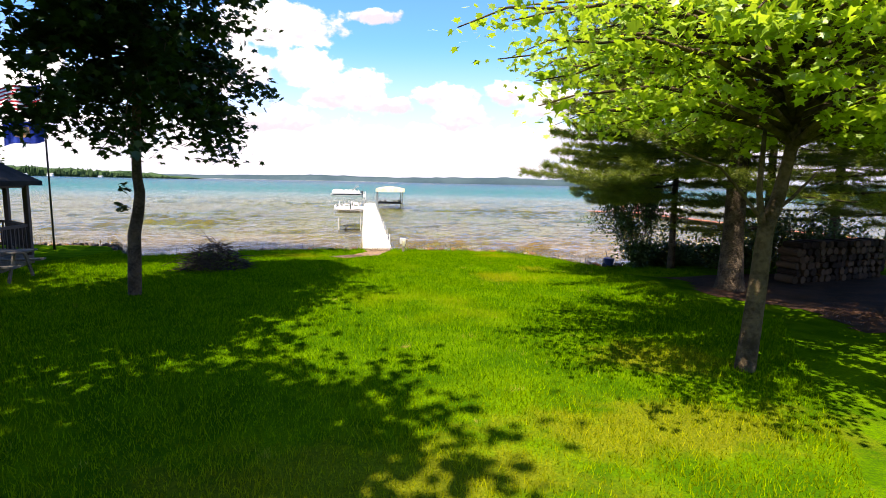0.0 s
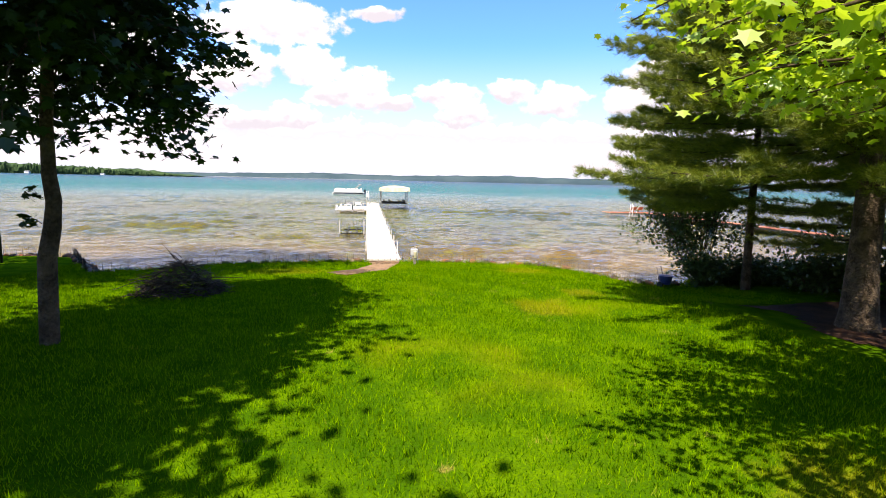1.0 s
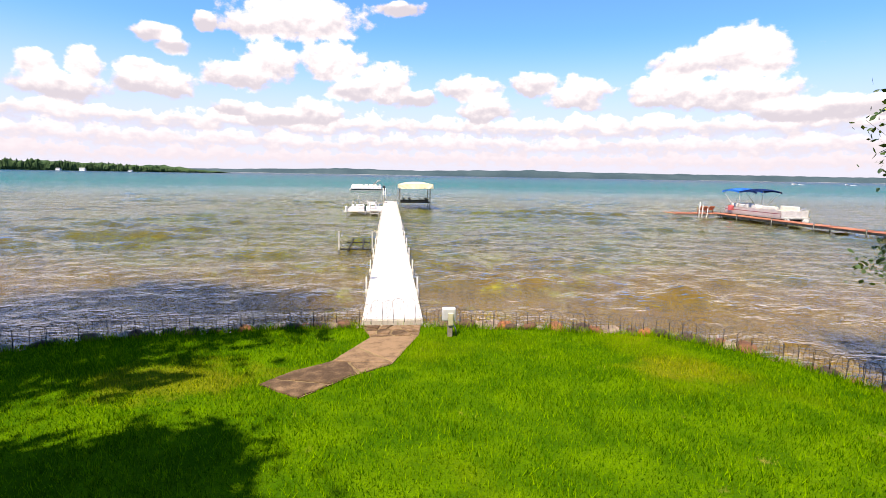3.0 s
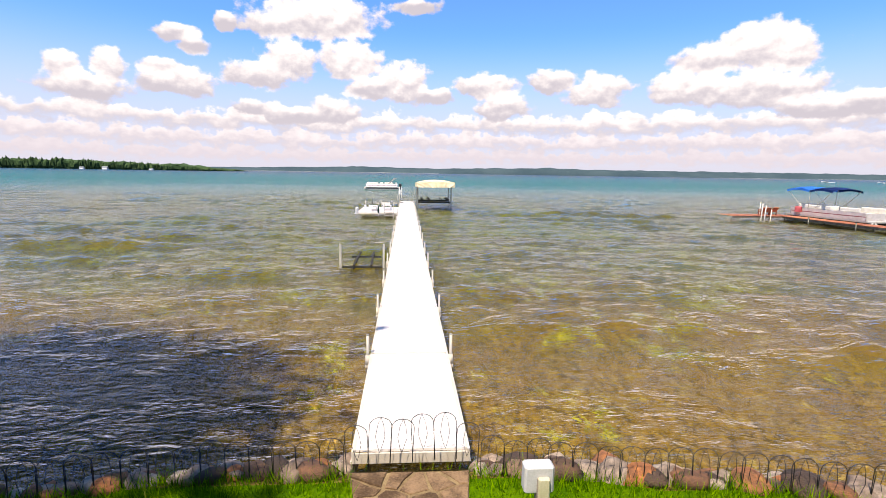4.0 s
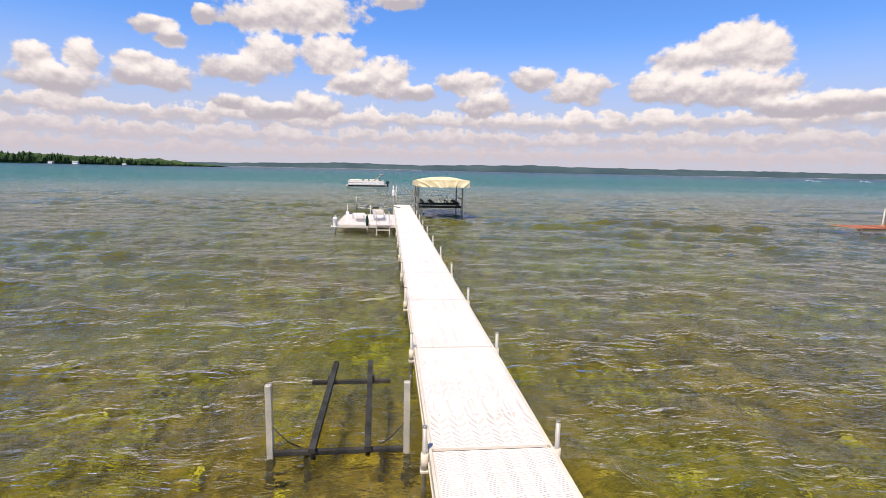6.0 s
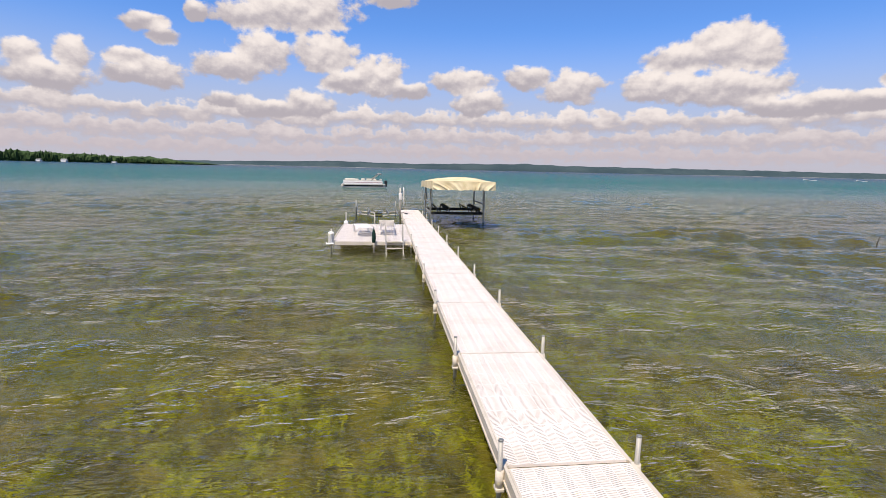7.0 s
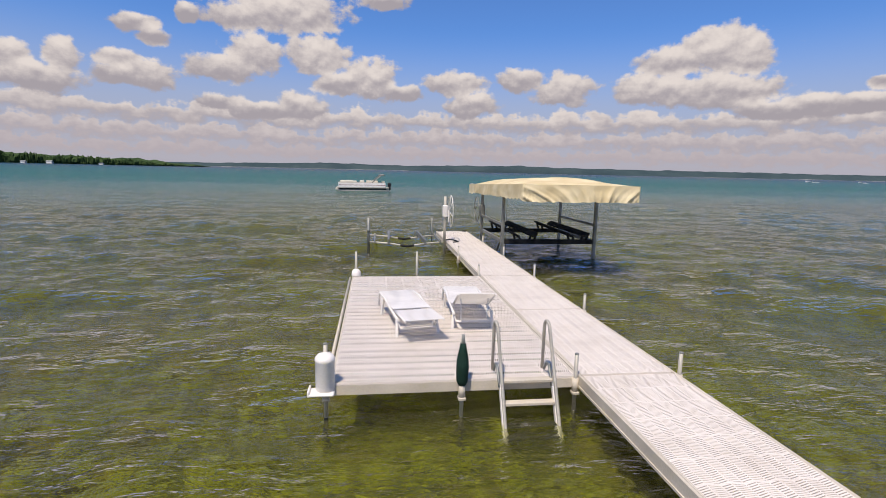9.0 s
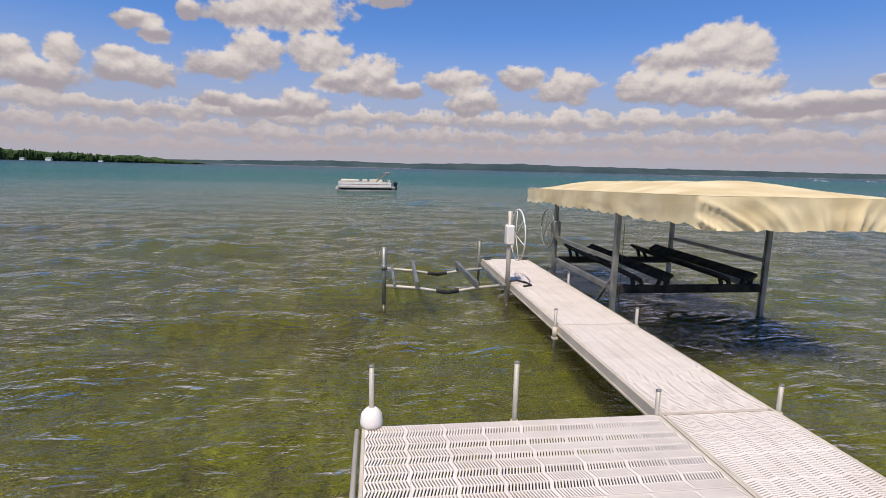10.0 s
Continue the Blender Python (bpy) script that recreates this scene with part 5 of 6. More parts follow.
tall = broadleaf("maple_tree", "very tall leafy maple at the shore beyond the gazebo", (-12.6, -7.6, 0.7), [(0, 0, -0.1), (0, 0, 4.0), (0.1, 0, 9), (0, 0, 21)], 0.3, 185, 105, 0.6, 0.36, OVAL, M_SHRUB, M_BARK, 43, (-5.8, 7.2, -5.6, 6.6, 11.5, 24.5), "lawn trees")

# the young tree with lit, light green leaves
yx, yy = 4.86, -17.0
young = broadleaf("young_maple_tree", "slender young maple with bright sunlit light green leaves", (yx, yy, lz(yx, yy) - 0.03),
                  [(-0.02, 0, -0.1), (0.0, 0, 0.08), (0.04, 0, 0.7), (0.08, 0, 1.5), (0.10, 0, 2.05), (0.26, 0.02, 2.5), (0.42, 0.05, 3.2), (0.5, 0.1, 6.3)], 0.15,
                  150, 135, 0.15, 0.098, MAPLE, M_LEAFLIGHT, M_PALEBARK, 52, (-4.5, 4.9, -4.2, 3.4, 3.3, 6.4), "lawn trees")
bm = bmesh.new()
bm_pipe(bm, [(0.14, 0, 1.9), (0.02, 0.0, 2.2), (-0.04, 0.02, 2.6), (-0.02, 0.05, 3.6)], 0.065, 8, 0.4)
bm_pipe(bm, [(0.06, 0, 2.15), (-0.22, 0.05, 2.5), (-0.6, 0.1, 2.9), (-1.3, 0.2, 3.15)], 0.028, 6, 0.4)
bm_pipe(bm, [(0.25, 0, 2.35), (0.5, 0.05, 2.5), (0.9, 0.1, 2.85)], 0.035, 6, 0.4)
part("fork", bm, M_PALEBARK, young)


# ---- pines and shore brush ----
def needles(name, tips, seed, length=0.17, per=18):
    """Tufts of thin needles at the tips; each tip is (point, direction)."""
    r6 = np.random.default_rng(seed)
    P = np.repeat(np.array([t[0] for t in tips]), per, 0)
    D = np.repeat(np.array([t[1] for t in tips]), per, 0)
    n = len(P)
    d = D * 0.9 + r6.normal(0, 0.62, (n, 3))
    d[:, 2] += 0.15
    d /= np.linalg.norm(d, axis=1)[:, None]
    side = np.cross(d, r6.normal(0, 1, (n, 3)))
    side /= np.linalg.norm(side, axis=1)[:, None]
    L = length * r6.uniform(0.6, 1.2, n)[:, None]
    base = P + r6.normal(0, 0.02, (n, 3))
    v = np.stack([base - side * 0.0048, base + side * 0.0048, base + d * L], 1)
    return raw_mesh(name, v.reshape(-1, 3), np.arange(n * 3).reshape(-1, 3), [M_NEEDLE], False)


def pine(label, base, r0, height, first, reach, seed, lean=(0, 0), west=0.0, per=20, step=0.42, dense=26):
    """A white pine: flared trunk, whorls of long level boughs that carry flat fans of needle tufts."""
    t = thing("pine_tree", label, "tree", "pines", at=base)
    r7 = random.Random(seed)
    bm = bmesh.new()
    bm_pipe(bm, [(0, 0, -0.15), (0, 0, 0.02), (lean[0] * 0.05, lean[1] * 0.05, 0.35), (lean[0] * 0.2, lean[1] * 0.2, 1.4), (lean[0] * 0.6, lean[1] * 0.6, height * 0.5), (lean[0], lean[1], height)], r0, 14, 0.25)
    part("trunk", bm, M_BARK, t)
    tips = []
    z = first
    while z < height - 0.6:
        f = 1 - (z - first) / (height - first)
        for k in range(6):
            a = r7.uniform(0, 2 * math.pi)
            if west and k < 3:
                a = math.pi + r7.uniform(-0.9, 0.9)
            L = reach * (0.45 + 0.55 * f) * r7.uniform(0.75, 1.05) * (1.0 + west * max(0.0, -math.cos(a)))
            a0 = Vector((lean[0] * z / height, lean[1] * z / height, z + r7.uniform(-0.15, 0.15)))
            b0 = a0 + Vector((math.cos(a) * L, math.sin(a) * L, r7.uniform(-0.18, 0.2) * L * 0.5))
            c = curve(a0, b0, -0.04 * L, 8, 0.05, r7)
            bm = bmesh.new()
            bm_pipe(bm, c, 0.012 + 0.005 * L, 5, 0.2)
            n = int(L * dense)
            for j in range(n):
                u = 0.2 + 0.8 * j / n
                q = u * 7
                i = min(6, int(q))
                p = c[i].lerp(c[i + 1], q - i)
                along = (c[i + 1] - c[i]).normalized()
                side = Vector((-along.y, along.x, 0))
                w = r7.uniform(-1, 1) * 0.62 * min(1.0, 1.5 * (1.08 - u)) * min(1.0, L / 2)
                tip = p + side * w + along * abs(w) * 0.7 + Vector((0, 0, r7.uniform(-0.09, 0.09)))
                if abs(w) > 0.12 and j % 3 == 0:
                    bm_pipe(bm, [p, tip], 0.005, 3, 0.5)
                dd = (along + side * (0.8 if w > 0 else -0.8) * min(1, abs(w) * 3)).normalized()
                tips.append((tuple(tip), tuple(dd)))
                if r7.random() < 0.8:
                    tips.append((tuple(p.lerp(tip, 0.5)), tuple(dd)))
            part("bough", bm, M_BARK, t)
        z += step * r7.uniform(0.8, 1.2)
    cr = new("needles", needles("needles", tips, seed, per=per))
    cr.parent = t
    return t


pine("tall white pine with long level boughs over the shore", (8.9, -11.5, 0.9), 0.46, 15.0, 3.3, 3.5, 61, (0.1, 0.4), 0.58, 18, 0.36, 32)
pine("white pine standing among shore brush", (10.2, -6.9, 0.4), 0.2, 11.0, 2.9, 3.2, 64, (-0.2, 0.0), 0.35, 20, 0.40, 30)
pine("white pine with low dark boughs", (12.4, -8.6, 0.7), 0.24, 12.0, 1.7, 3.0, 66, (0.0, 0.2), 0.1, 16, 0.45, 22)
pine("white pine with low dark boughs", (15.4, -10.9, 0.85), 0.26, 13.0, 2.2, 3.2, 67, (0.0, 0.0), 0.1, 14, 0.5, 20)
pine("tall white pine beside the woodpile", (16.6, -6.9, 0.5), 0.30, 16.0, 3.8, 3.4, 62, (0.1, 0.0), 0.0, 10, 0.55, 18)
pine("tall white pine beside the woodpile", (18.6, -7.4, 0.6), 0.34, 16.0, 4.2, 3.4, 63, (-0.1, 0.0), 0.0, 10, 0.55, 18)
# added pine, trunk out of view, that darkens the right lawn and its backdrop
pine("added white pine shading the lawn edge with low boughs", (10.6, -14.4, 0.95), 0.3, 13.0, 2.6, 3.4, 68, (0.0, 0.0), 0.15, 14, 0.5, 20)
pine("tall white pine at the lawn edge", (13.6, -13.5, 0.95), 0.33, 15.0, 4.0, 3.6, 65, (0.0, 0.0), 0.1, 10, 0.5, 20)


def bush(label, base, box, limbs, per, size, seed, stems=3, name="shrub", spread=0.22):
    t = thing(name, label, "shrub", "shore shrubs", at=base)
    r8 = random.Random(seed)
    x0, x1, y0, y1, z0, z1 = box
    bm = bmesh.new()
    pts = []
    for k in range(limbs):
        end = Vector((r8.uniform(x0, x1), r8.uniform(y0, y1), z0 + (z1 - z0) * r8.random() ** 0.8))
        start = Vector((r8.uniform(-0.25, 0.25), r8.uniform(-0.15, 0.15), -0.1)) if k % stems == 0 else Vector((end.x * 0.3, end.y * 0.3, end.z * 0.4))
        c = curve(start, end, 0.05, 6, 0.08, r8)
        bm = bmesh.new()
        bm_pipe(bm, c, 0.022 if k % stems == 0 else 0.010, 5, 0.25)
        part("stem", bm, M_BARK, t)
        for j in range(per):
            u = 0.35 + 0.65 * r8.random()
            q = u * 5
            i = min(4, int(q))
            p = c[i].lerp(c[i + 1], q - i)
            pts.append((p.x + r8.gauss(0, spread), p.y + r8.gauss(0, spread), max(0.05, p.z + r8.gauss(0, spread * 0.7))))
    cr = new("foliage", leaves("foliage", pts, size, OVAL, M_SHRUB, seed))
    cr.parent = t
    return t


bush("small dark leafy shore tree with thin stems", (10.3, -4.7, 0.45), (-1.5, 1.6, -0.8, 2.9, 1.3, 5.6), 95, 150, 0.115, 71, 8, "shore_sapling", 0.2)
bush("dense low dark green shore shrub", (9.9, -5.75, 0.5), (-0.8, 0.9, -0.5, 0.6, 0.15, 1.0), 46, 90, 0.11, 72)
bush("dense low dark green shore shrub", (11.3, -6.0, 0.5), (-0.9, 0.9, -0.6, 0.7, 0.15, 1.1), 46, 90, 0.11, 73)
bush("dense low dark green shore shrub", (12.8, -6.4, 0.5), (-1.0, 1.0, -0.7, 0.7, 0.15, 1.0), 46, 90, 0.11, 74)
bush("leafy dark shrub by the pines", (13.4, -7.0, 0.6), (-1.1, 1.1, -0.9, 0.9, 0.3, 2.4), 44, 40, 0.12, 75)
for k, (x, y, h) in enumerate(((11.6, -7.9, 1.3), (12.9, -8.9, 2.2), (14.8, -8.8, 2.2), (17.4, -9.6, 1.6))):
    bush("leafy dark shrub by the pines", (x, y, 0.75), (-1.0, 1.0, -0.8, 0.8, 0.2, h), 44, 60, 0.12, 80 + k)
bush("leafy dark shrub by the pines", (20.0, -8.5, 0.6), (-1.4, 1.4, -1.0, 1.0, 0.3, 2.6), 44, 40, 0.13, 76)

# ---- left side: brush pile, gazebo, table, flagpole ----
M_TWIG = varied("dead_twig", (0.025, 0.017, 0.012), (0.10, 0.075, 0.055), 6.0, 60.0, 0.9)
M_OLDWOOD = varied("weathered_wood", (0.07, 0.058, 0.044), (0.17, 0.145, 0.11), 3.0, 40.0, 0.85, relief=0.4)
M_BROWNPAINT = varied("brown_stained_wood", (0.018, 0.010, 0.007), (0.050, 0.029, 0.020), 3.0, 40.0, 0.7, relief=0.3)
M_SHINGLE = varied("dark_roof_shingle", (0.010, 0.010, 0.009), (0.030, 0.029, 0.027), 2.0, 30.0, 0.95, relief=0.5)


def brush_pile():
    x, y = -5.05, -7.2
    t = thing("brush_pile", "dark heap of cut brush and dead branches on the lawn", "brush pile", at=(x, y, lz(x, y)))
    r9 = random.Random(17)
    bm = bmesh.new()
    for k in range(1000):
        a, d = r9.uniform(0, 6.283), 0.84 * r9.random() ** 0.6
        p = Vector((1.15 * d * math.cos(a), 0.9 * d * math.sin(a), 0.85 * (1 - (d / 0.85) ** 2) * r9.random() + 0.02))
        q = p + Vector((r9.uniform(-0.4, 0.4), r9.uniform(-0.4, 0.4), r9.uniform(-0.22, 0.14)))
        q.z = max(q.z, 0.02)
        bm_pipe(bm, [p, (p + q) / 2 + Vector((0, 0, r9.uniform(-0.03, 0.06))), q], r9.uniform(0.006, 0.016), 3, 0.4)
    tagged(part("brush_core", bm, M_TWIG, t), kind="stuff")
    for pts, w in (([(0.1, 0, 0.5), (-0.05, 0.02, 0.75), (-0.16, 0.0, 0.95), (-0.9, 0.1, 1.15)], 0.016), ([(-0.12, 0, 0.85), (-0.3, 0, 1.12), (-0.45, 0, 1.25)], 0.012),
                   ([(0.5, 0, 0.28), (0.15, 0, 0.6), (-0.12, 0.02, 0.92)], 0.04), ([(0.3, -0.1, 0.3), (0.8, -0.15, 0.42), (1.45, -0.1, 0.40)], 0.024),
                   ([(-0.4, 0, 0.3), (-0.9, -0.1, 0.34), (-1.5, 0, 0.10)], 0.018), ([(-0.3, 0, 0.4), (-0.8, 0.1, 0.7), (-1.1, 0.1, 0.75)], 0.010), ([(0.1, 0, 0.6), (0.2, 0, 0.85), (0.16, 0, 1.1)], 0.008)):
        bm = bmesh.new()
        bm_pipe(bm, pts, w, 6, 0.25)
        part("branch", bm, M_TWIG, t)


brush_pile()
bush("leafy young tree at the shore beyond the gazebo", (-17.0, -1.6, 0.5), (-2.0, 2.3, -1.5, 1.5, 1.6, 6.4), 60, 90, 0.16, 90, 8, "shore_sapling", 0.3)


def gazebo():
    cx, cy, rad = -13.7, -6.4, 2.75
    z0 = lz(cx, cy)
    t = thing("gazebo", "dark brown wooden gazebo with railing and shingled roof", "gazebo", at=(cx, cy, z0))
    ring = [Vector((rad * math.cos(math.radians(22.5 + 45 * k)), rad * math.sin(math.radians(22.5 + 45 * k)), 0)) for k in range(8)]
    bm = bmesh.new()
    lo = [bm.verts.new(p * 1.03 + Vector((0, 0, -0.1))) for p in ring]
    hi = [bm.verts.new(p * 1.03 + Vector((0, 0, 0.2))) for p in ring]
    bm.faces.new(hi)
    for k in range(8):
        bm.faces.new((lo[k], lo[(k + 1) % 8], hi[(k + 1) % 8], hi[k]))
    part("floor_deck", bm, M_OLDWOOD, t)
    for k, p in enumerate(ring):
        bm = bmesh.new()
        bm_box(bm, p.x - 0.07, p.x + 0.07, p.y - 0.07, p.y + 0.07, 0.2, 2.55, 0.01)
        part("post", bm, M_BROWNPAINT, t)
        q = ring[(k + 1) % 8]
        bm = bmesh.new()
        bm_bar(bm, p + Vector((0, 0, 2.45)), q + Vector((0, 0, 2.45)), 0.06, 0.22)
        part("eave_beam", bm, M_BROWNPAINT, t)
        if k == 5:
            continue
        for z in (0.38, 1.15):
            bm = bmesh.new()
            bm_bar(bm, p + Vector((0, 0, z)), q + Vector((0, 0, z)), 0.05, 0.09)
            part("rail", bm, M_BROWNPAINT, t)
        n = 12
        for j in range(1, n):
            c = p.lerp(q, j / n)
            bm = bmesh.new()
            bm_box(bm, c.x - 0.02, c.x + 0.02, c.y - 0.02, c.y + 0.02, 0.38, 1.15)
            part("baluster", bm, M_BROWNPAINT, t)
    bm = bmesh.new()
    eave = [bm.verts.new(p * 1.16 + Vector((0, 0, 2.55))) for p in ring]
    drop = [bm.verts.new(p * 1.16 + Vector((0, 0, 2.42))) for p in ring]
    tip = bm.verts.new((0, 0, 4.3))
    inner = bm.verts.new((0, 0, 4.0))
    for k in range(8):
        bm.faces.new((eave[k], eave[(k + 1) % 8], tip))
        bm.faces.new((drop[k], drop[(k + 1) % 8], eave[(k + 1) % 8], eave[k]))
        bm.faces.new((drop[(k + 1) % 8], drop[k], inner))
    part("roof", bm, M_SHINGLE, t)


gazebo()


def picnic_table():
    x, y = -9.75, -9.35
    t = thing("picnic_table", "weathered grey wooden picnic table with attached benches", "picnic table", at=(x, y, lz(x, y)), turn=8)
    for k in range(5):
        bm = bmesh.new()
        bm_box(bm, -0.9, 0.9, -0.36 + k * 0.147, -0.36 + k * 0.147 + 0.138, 0.72, 0.76, 0.005)
        part("table_board", bm, M_OLDWOOD, t)
    for s_ in (-1, 1):
        for k in range(2):
            bm = bmesh.new()
            y0 = s_ * 0.66 - 0.145 + k * 0.147
            bm_box(bm, -0.9, 0.9, y0, y0 + 0.138, 0.42, 0.46, 0.005)
            part("bench_board", bm, M_OLDWOOD, t)
    for x0 in (-0.65, 0.65):
        for s_ in (-1, 1):
            bm = bmesh.new()
            bm_bar(bm, (x0, s_ * 0.25, 0.72), (x0, s_ * 0.62, 0.0), 0.04, 0.10)
            part("leg", bm, M_OLDWOOD, t)
        bm = bmesh.new()
        bm_box(bm, x0 - 0.06, x0 - 0.02, -0.80, 0.80, 0.33, 0.42)
        part("crosspiece", bm, M_OLDWOOD, t)


picnic_table()

M_RED = varied("flag_red", (0.42, 0.012, 0.025), (0.52, 0.03, 0.04), 4.0, 60.0, 0.8)
M_FLAGWHITE = varied("flag_white", (0.70, 0.70, 0.70), (0.82, 0.82, 0.80), 4.0, 60.0, 0.8)
M_NAVY = varied("flag_navy", (0.012, 0.022, 0.10), (0.03, 0.045, 0.19), 4.0, 60.0, 0.8)
M_BLUE = varied("flag_blue", (0.012, 0.028, 0.22), (0.03, 0.06, 0.34), 4.0, 60.0, 0.8)
M_EMBLEM = varied("emblem_gold", (0.35, 0.18, 0.08), (0.55, 0.36, 0.20), 6.0, 60.0, 0.8)


def cloth(name, parent, x0, x1, z0, z1, material, y=0.0, n=14, label=""):
    """A strip of waving flag between two distances from the pole; it flies towards -x and sags."""
    verts, faces = [], []
    for i in range(n + 1):
        u = x0 + (x1 - x0) * i / n
        w = 0.09 * math.sin(5.2 * u) * min(1, u * 1.5)
        for z in (z0, (z0 + z1) / 2, z1):
            verts.append((-u, y + w + 0.05 * math.sin(3 * z), z - 0.16 * u - 0.05 * math.sin(4 * u)))
    for i in range(n):
        for j in range(2):
            a = i * 3 + j
            faces.append((a, a + 1, a + 4, a + 3))
    ob = new(name, raw_mesh(name, verts, faces, [material]))
    ob.parent = parent
    return tagged(ob, label)


def flagpole():
    x, y = -13.0, -0.75
    t = thing("flagpole", "dark metal flagpole at the shore", "flagpole", at=(x, y, lz(x, y) - 0.05))
    bm = bmesh.new()
    bm_pipe(bm, [(0, 0, 0), (0, 0, 4), (0, 0, 7.2)], 0.04, 10, 0.6)
    part("pole", bm, M_BLACKWIRE, t)
    bm = bmesh.new()
    bm_lathe(bm, [(0.02, 7.2), (0.06, 7.24), (0.07, 7.28), (0.05, 7.33), (0.01, 7.36)], sides=10)
    part("finial", bm, M_STEEL, t)
    f = thing("flag", "red and white striped flag with a blue corner", "flag", "flags", at=(x, y, lz(x, y)))
    h = 0.95 / 13
    for k in range(13):
        z1 = 6.55 - k * h
        cloth("stripe", f, 0.72 if k < 7 else 0.06, 1.75, z1 - h, z1, M_RED if k % 2 == 0 else M_FLAGWHITE)
    cloth("canton", f, 0.06, 0.72, 6.55 - 7 * h, 6.55, M_NAVY, 0.0)
    f = thing("flag", "deep blue flag with a pale emblem flying from the pole", "flag", "flags", at=(x, y, lz(x, y)))
    cloth("field", f, 0.06, 1.55, 4.35, 5.2, M_BLUE)
    cloth("emblem", f, 0.58, 1.05, 4.58, 5.0, M_EMBLEM, -0.008, 6, "pale gold and brown emblem")


flagpole()

# ---- right side: woodpile, litter, shore cart ----
def litter():
    xs, ys = np.linspace(7.6, 16, 40), np.linspace(-15.6, -9.2, 32)
    v, f = sheet(xs, ys, lambda X, Y: lawn_z(X, Y) + 0.012 + 0.006 * np.sin(9 * X) * np.sin(8 * Y))
    c = v[f].mean(1)
    edge = 8.1 + 0.35 * np.sin(1.7 * c[:, 1]) + np.maximum(0, -12.5 - c[:, 1]) * 0.25
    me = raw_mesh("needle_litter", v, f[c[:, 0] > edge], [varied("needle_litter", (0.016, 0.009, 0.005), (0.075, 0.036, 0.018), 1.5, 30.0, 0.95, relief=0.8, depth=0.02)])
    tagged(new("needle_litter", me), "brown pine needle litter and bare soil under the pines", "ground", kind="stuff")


litter()
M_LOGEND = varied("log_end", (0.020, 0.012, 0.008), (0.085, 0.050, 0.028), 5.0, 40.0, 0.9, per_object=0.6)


def woodpile():
    t = thing("woodpile", "stacked round firewood under the pines", "woodpile", at=(13.2, -10.3, lz(13.2, -10.3)), turn=12)
    r9 = random.Random(23)
    bm = bmesh.new()
    bm_lathe(bm, [(0.95, -0.28), (1.0, -0.25), (1.0, 0.25), (0.95, 0.28)], sides=9)
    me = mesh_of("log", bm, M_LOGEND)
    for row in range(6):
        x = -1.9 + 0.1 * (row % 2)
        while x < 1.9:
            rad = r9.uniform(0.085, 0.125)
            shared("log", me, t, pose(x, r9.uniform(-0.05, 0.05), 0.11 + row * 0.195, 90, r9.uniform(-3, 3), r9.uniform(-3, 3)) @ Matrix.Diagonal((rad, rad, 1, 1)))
            x += rad * 2.02


woodpile()


def cart():
    x, y = 8.5, -5.6
    t = thing("yard_cart", "small blue plastic yard cart at the shore edge", "cart", at=(x, y, lz(x, y)), turn=20)
    blue = varied("blue_plastic", (0.02, 0.035, 0.13), (0.05, 0.075, 0.22), 3.0, 50.0, 0.5)
    bm = bmesh.new()
    bm_lathe(bm, [(0.13, 0.12), (0.16, 0.14), (0.20, 0.36), (0.215, 0.38), (0.20, 0.385)], (0, 0, 0), 12)
    part("tub", bm, blue, t)
    for s_ in (-1, 1):
        bm = bmesh.new()
        bm_pipe(bm, [(s_ * 0.17 - 0.02, 0.05, 0.10), (s_ * 0.17 + 0.02, 0.05, 0.10)], 0.10, 12)
        part("wheel", bm, M_BLACKWIRE, t)
    bm = bmesh.new()
    bm_pipe(bm, [(-0.12, 0.12, 0.15), (-0.10, 0.28, 0.62), (0.10, 0.28, 0.62), (0.12, 0.12, 0.15)], 0.014, 6)
    part("handle", bm, M_BLACKWIRE, t)


cart()

# ---- neighbour's dock and boats ----
M_REDWOOD = varied("red_dock_boards", (0.22, 0.070, 0.035), (0.42, 0.165, 0.085), 2.0, 30.0, 0.8, per_object=0.5)
M_CREAM = varied("cream_vinyl", (0.60, 0.54, 0.42), (0.74, 0.68, 0.56), 3.0, 50.0, 0.5)
M_CANOPYBLUE = varied("bright_blue_canvas", (0.02, 0.16, 0.55), (0.05, 0.26, 0.70), 2.0, 40.0, 0.8)
M_PINK = varied("faded_red_cushion", (0.42, 0.06, 0.06), (0.60, 0.14, 0.12), 3.0, 40.0, 0.7)
M_MAROON = varied("maroon_panel", (0.16, 0.025, 0.03), (0.28, 0.05, 0.055), 3.0, 40.0, 0.4)


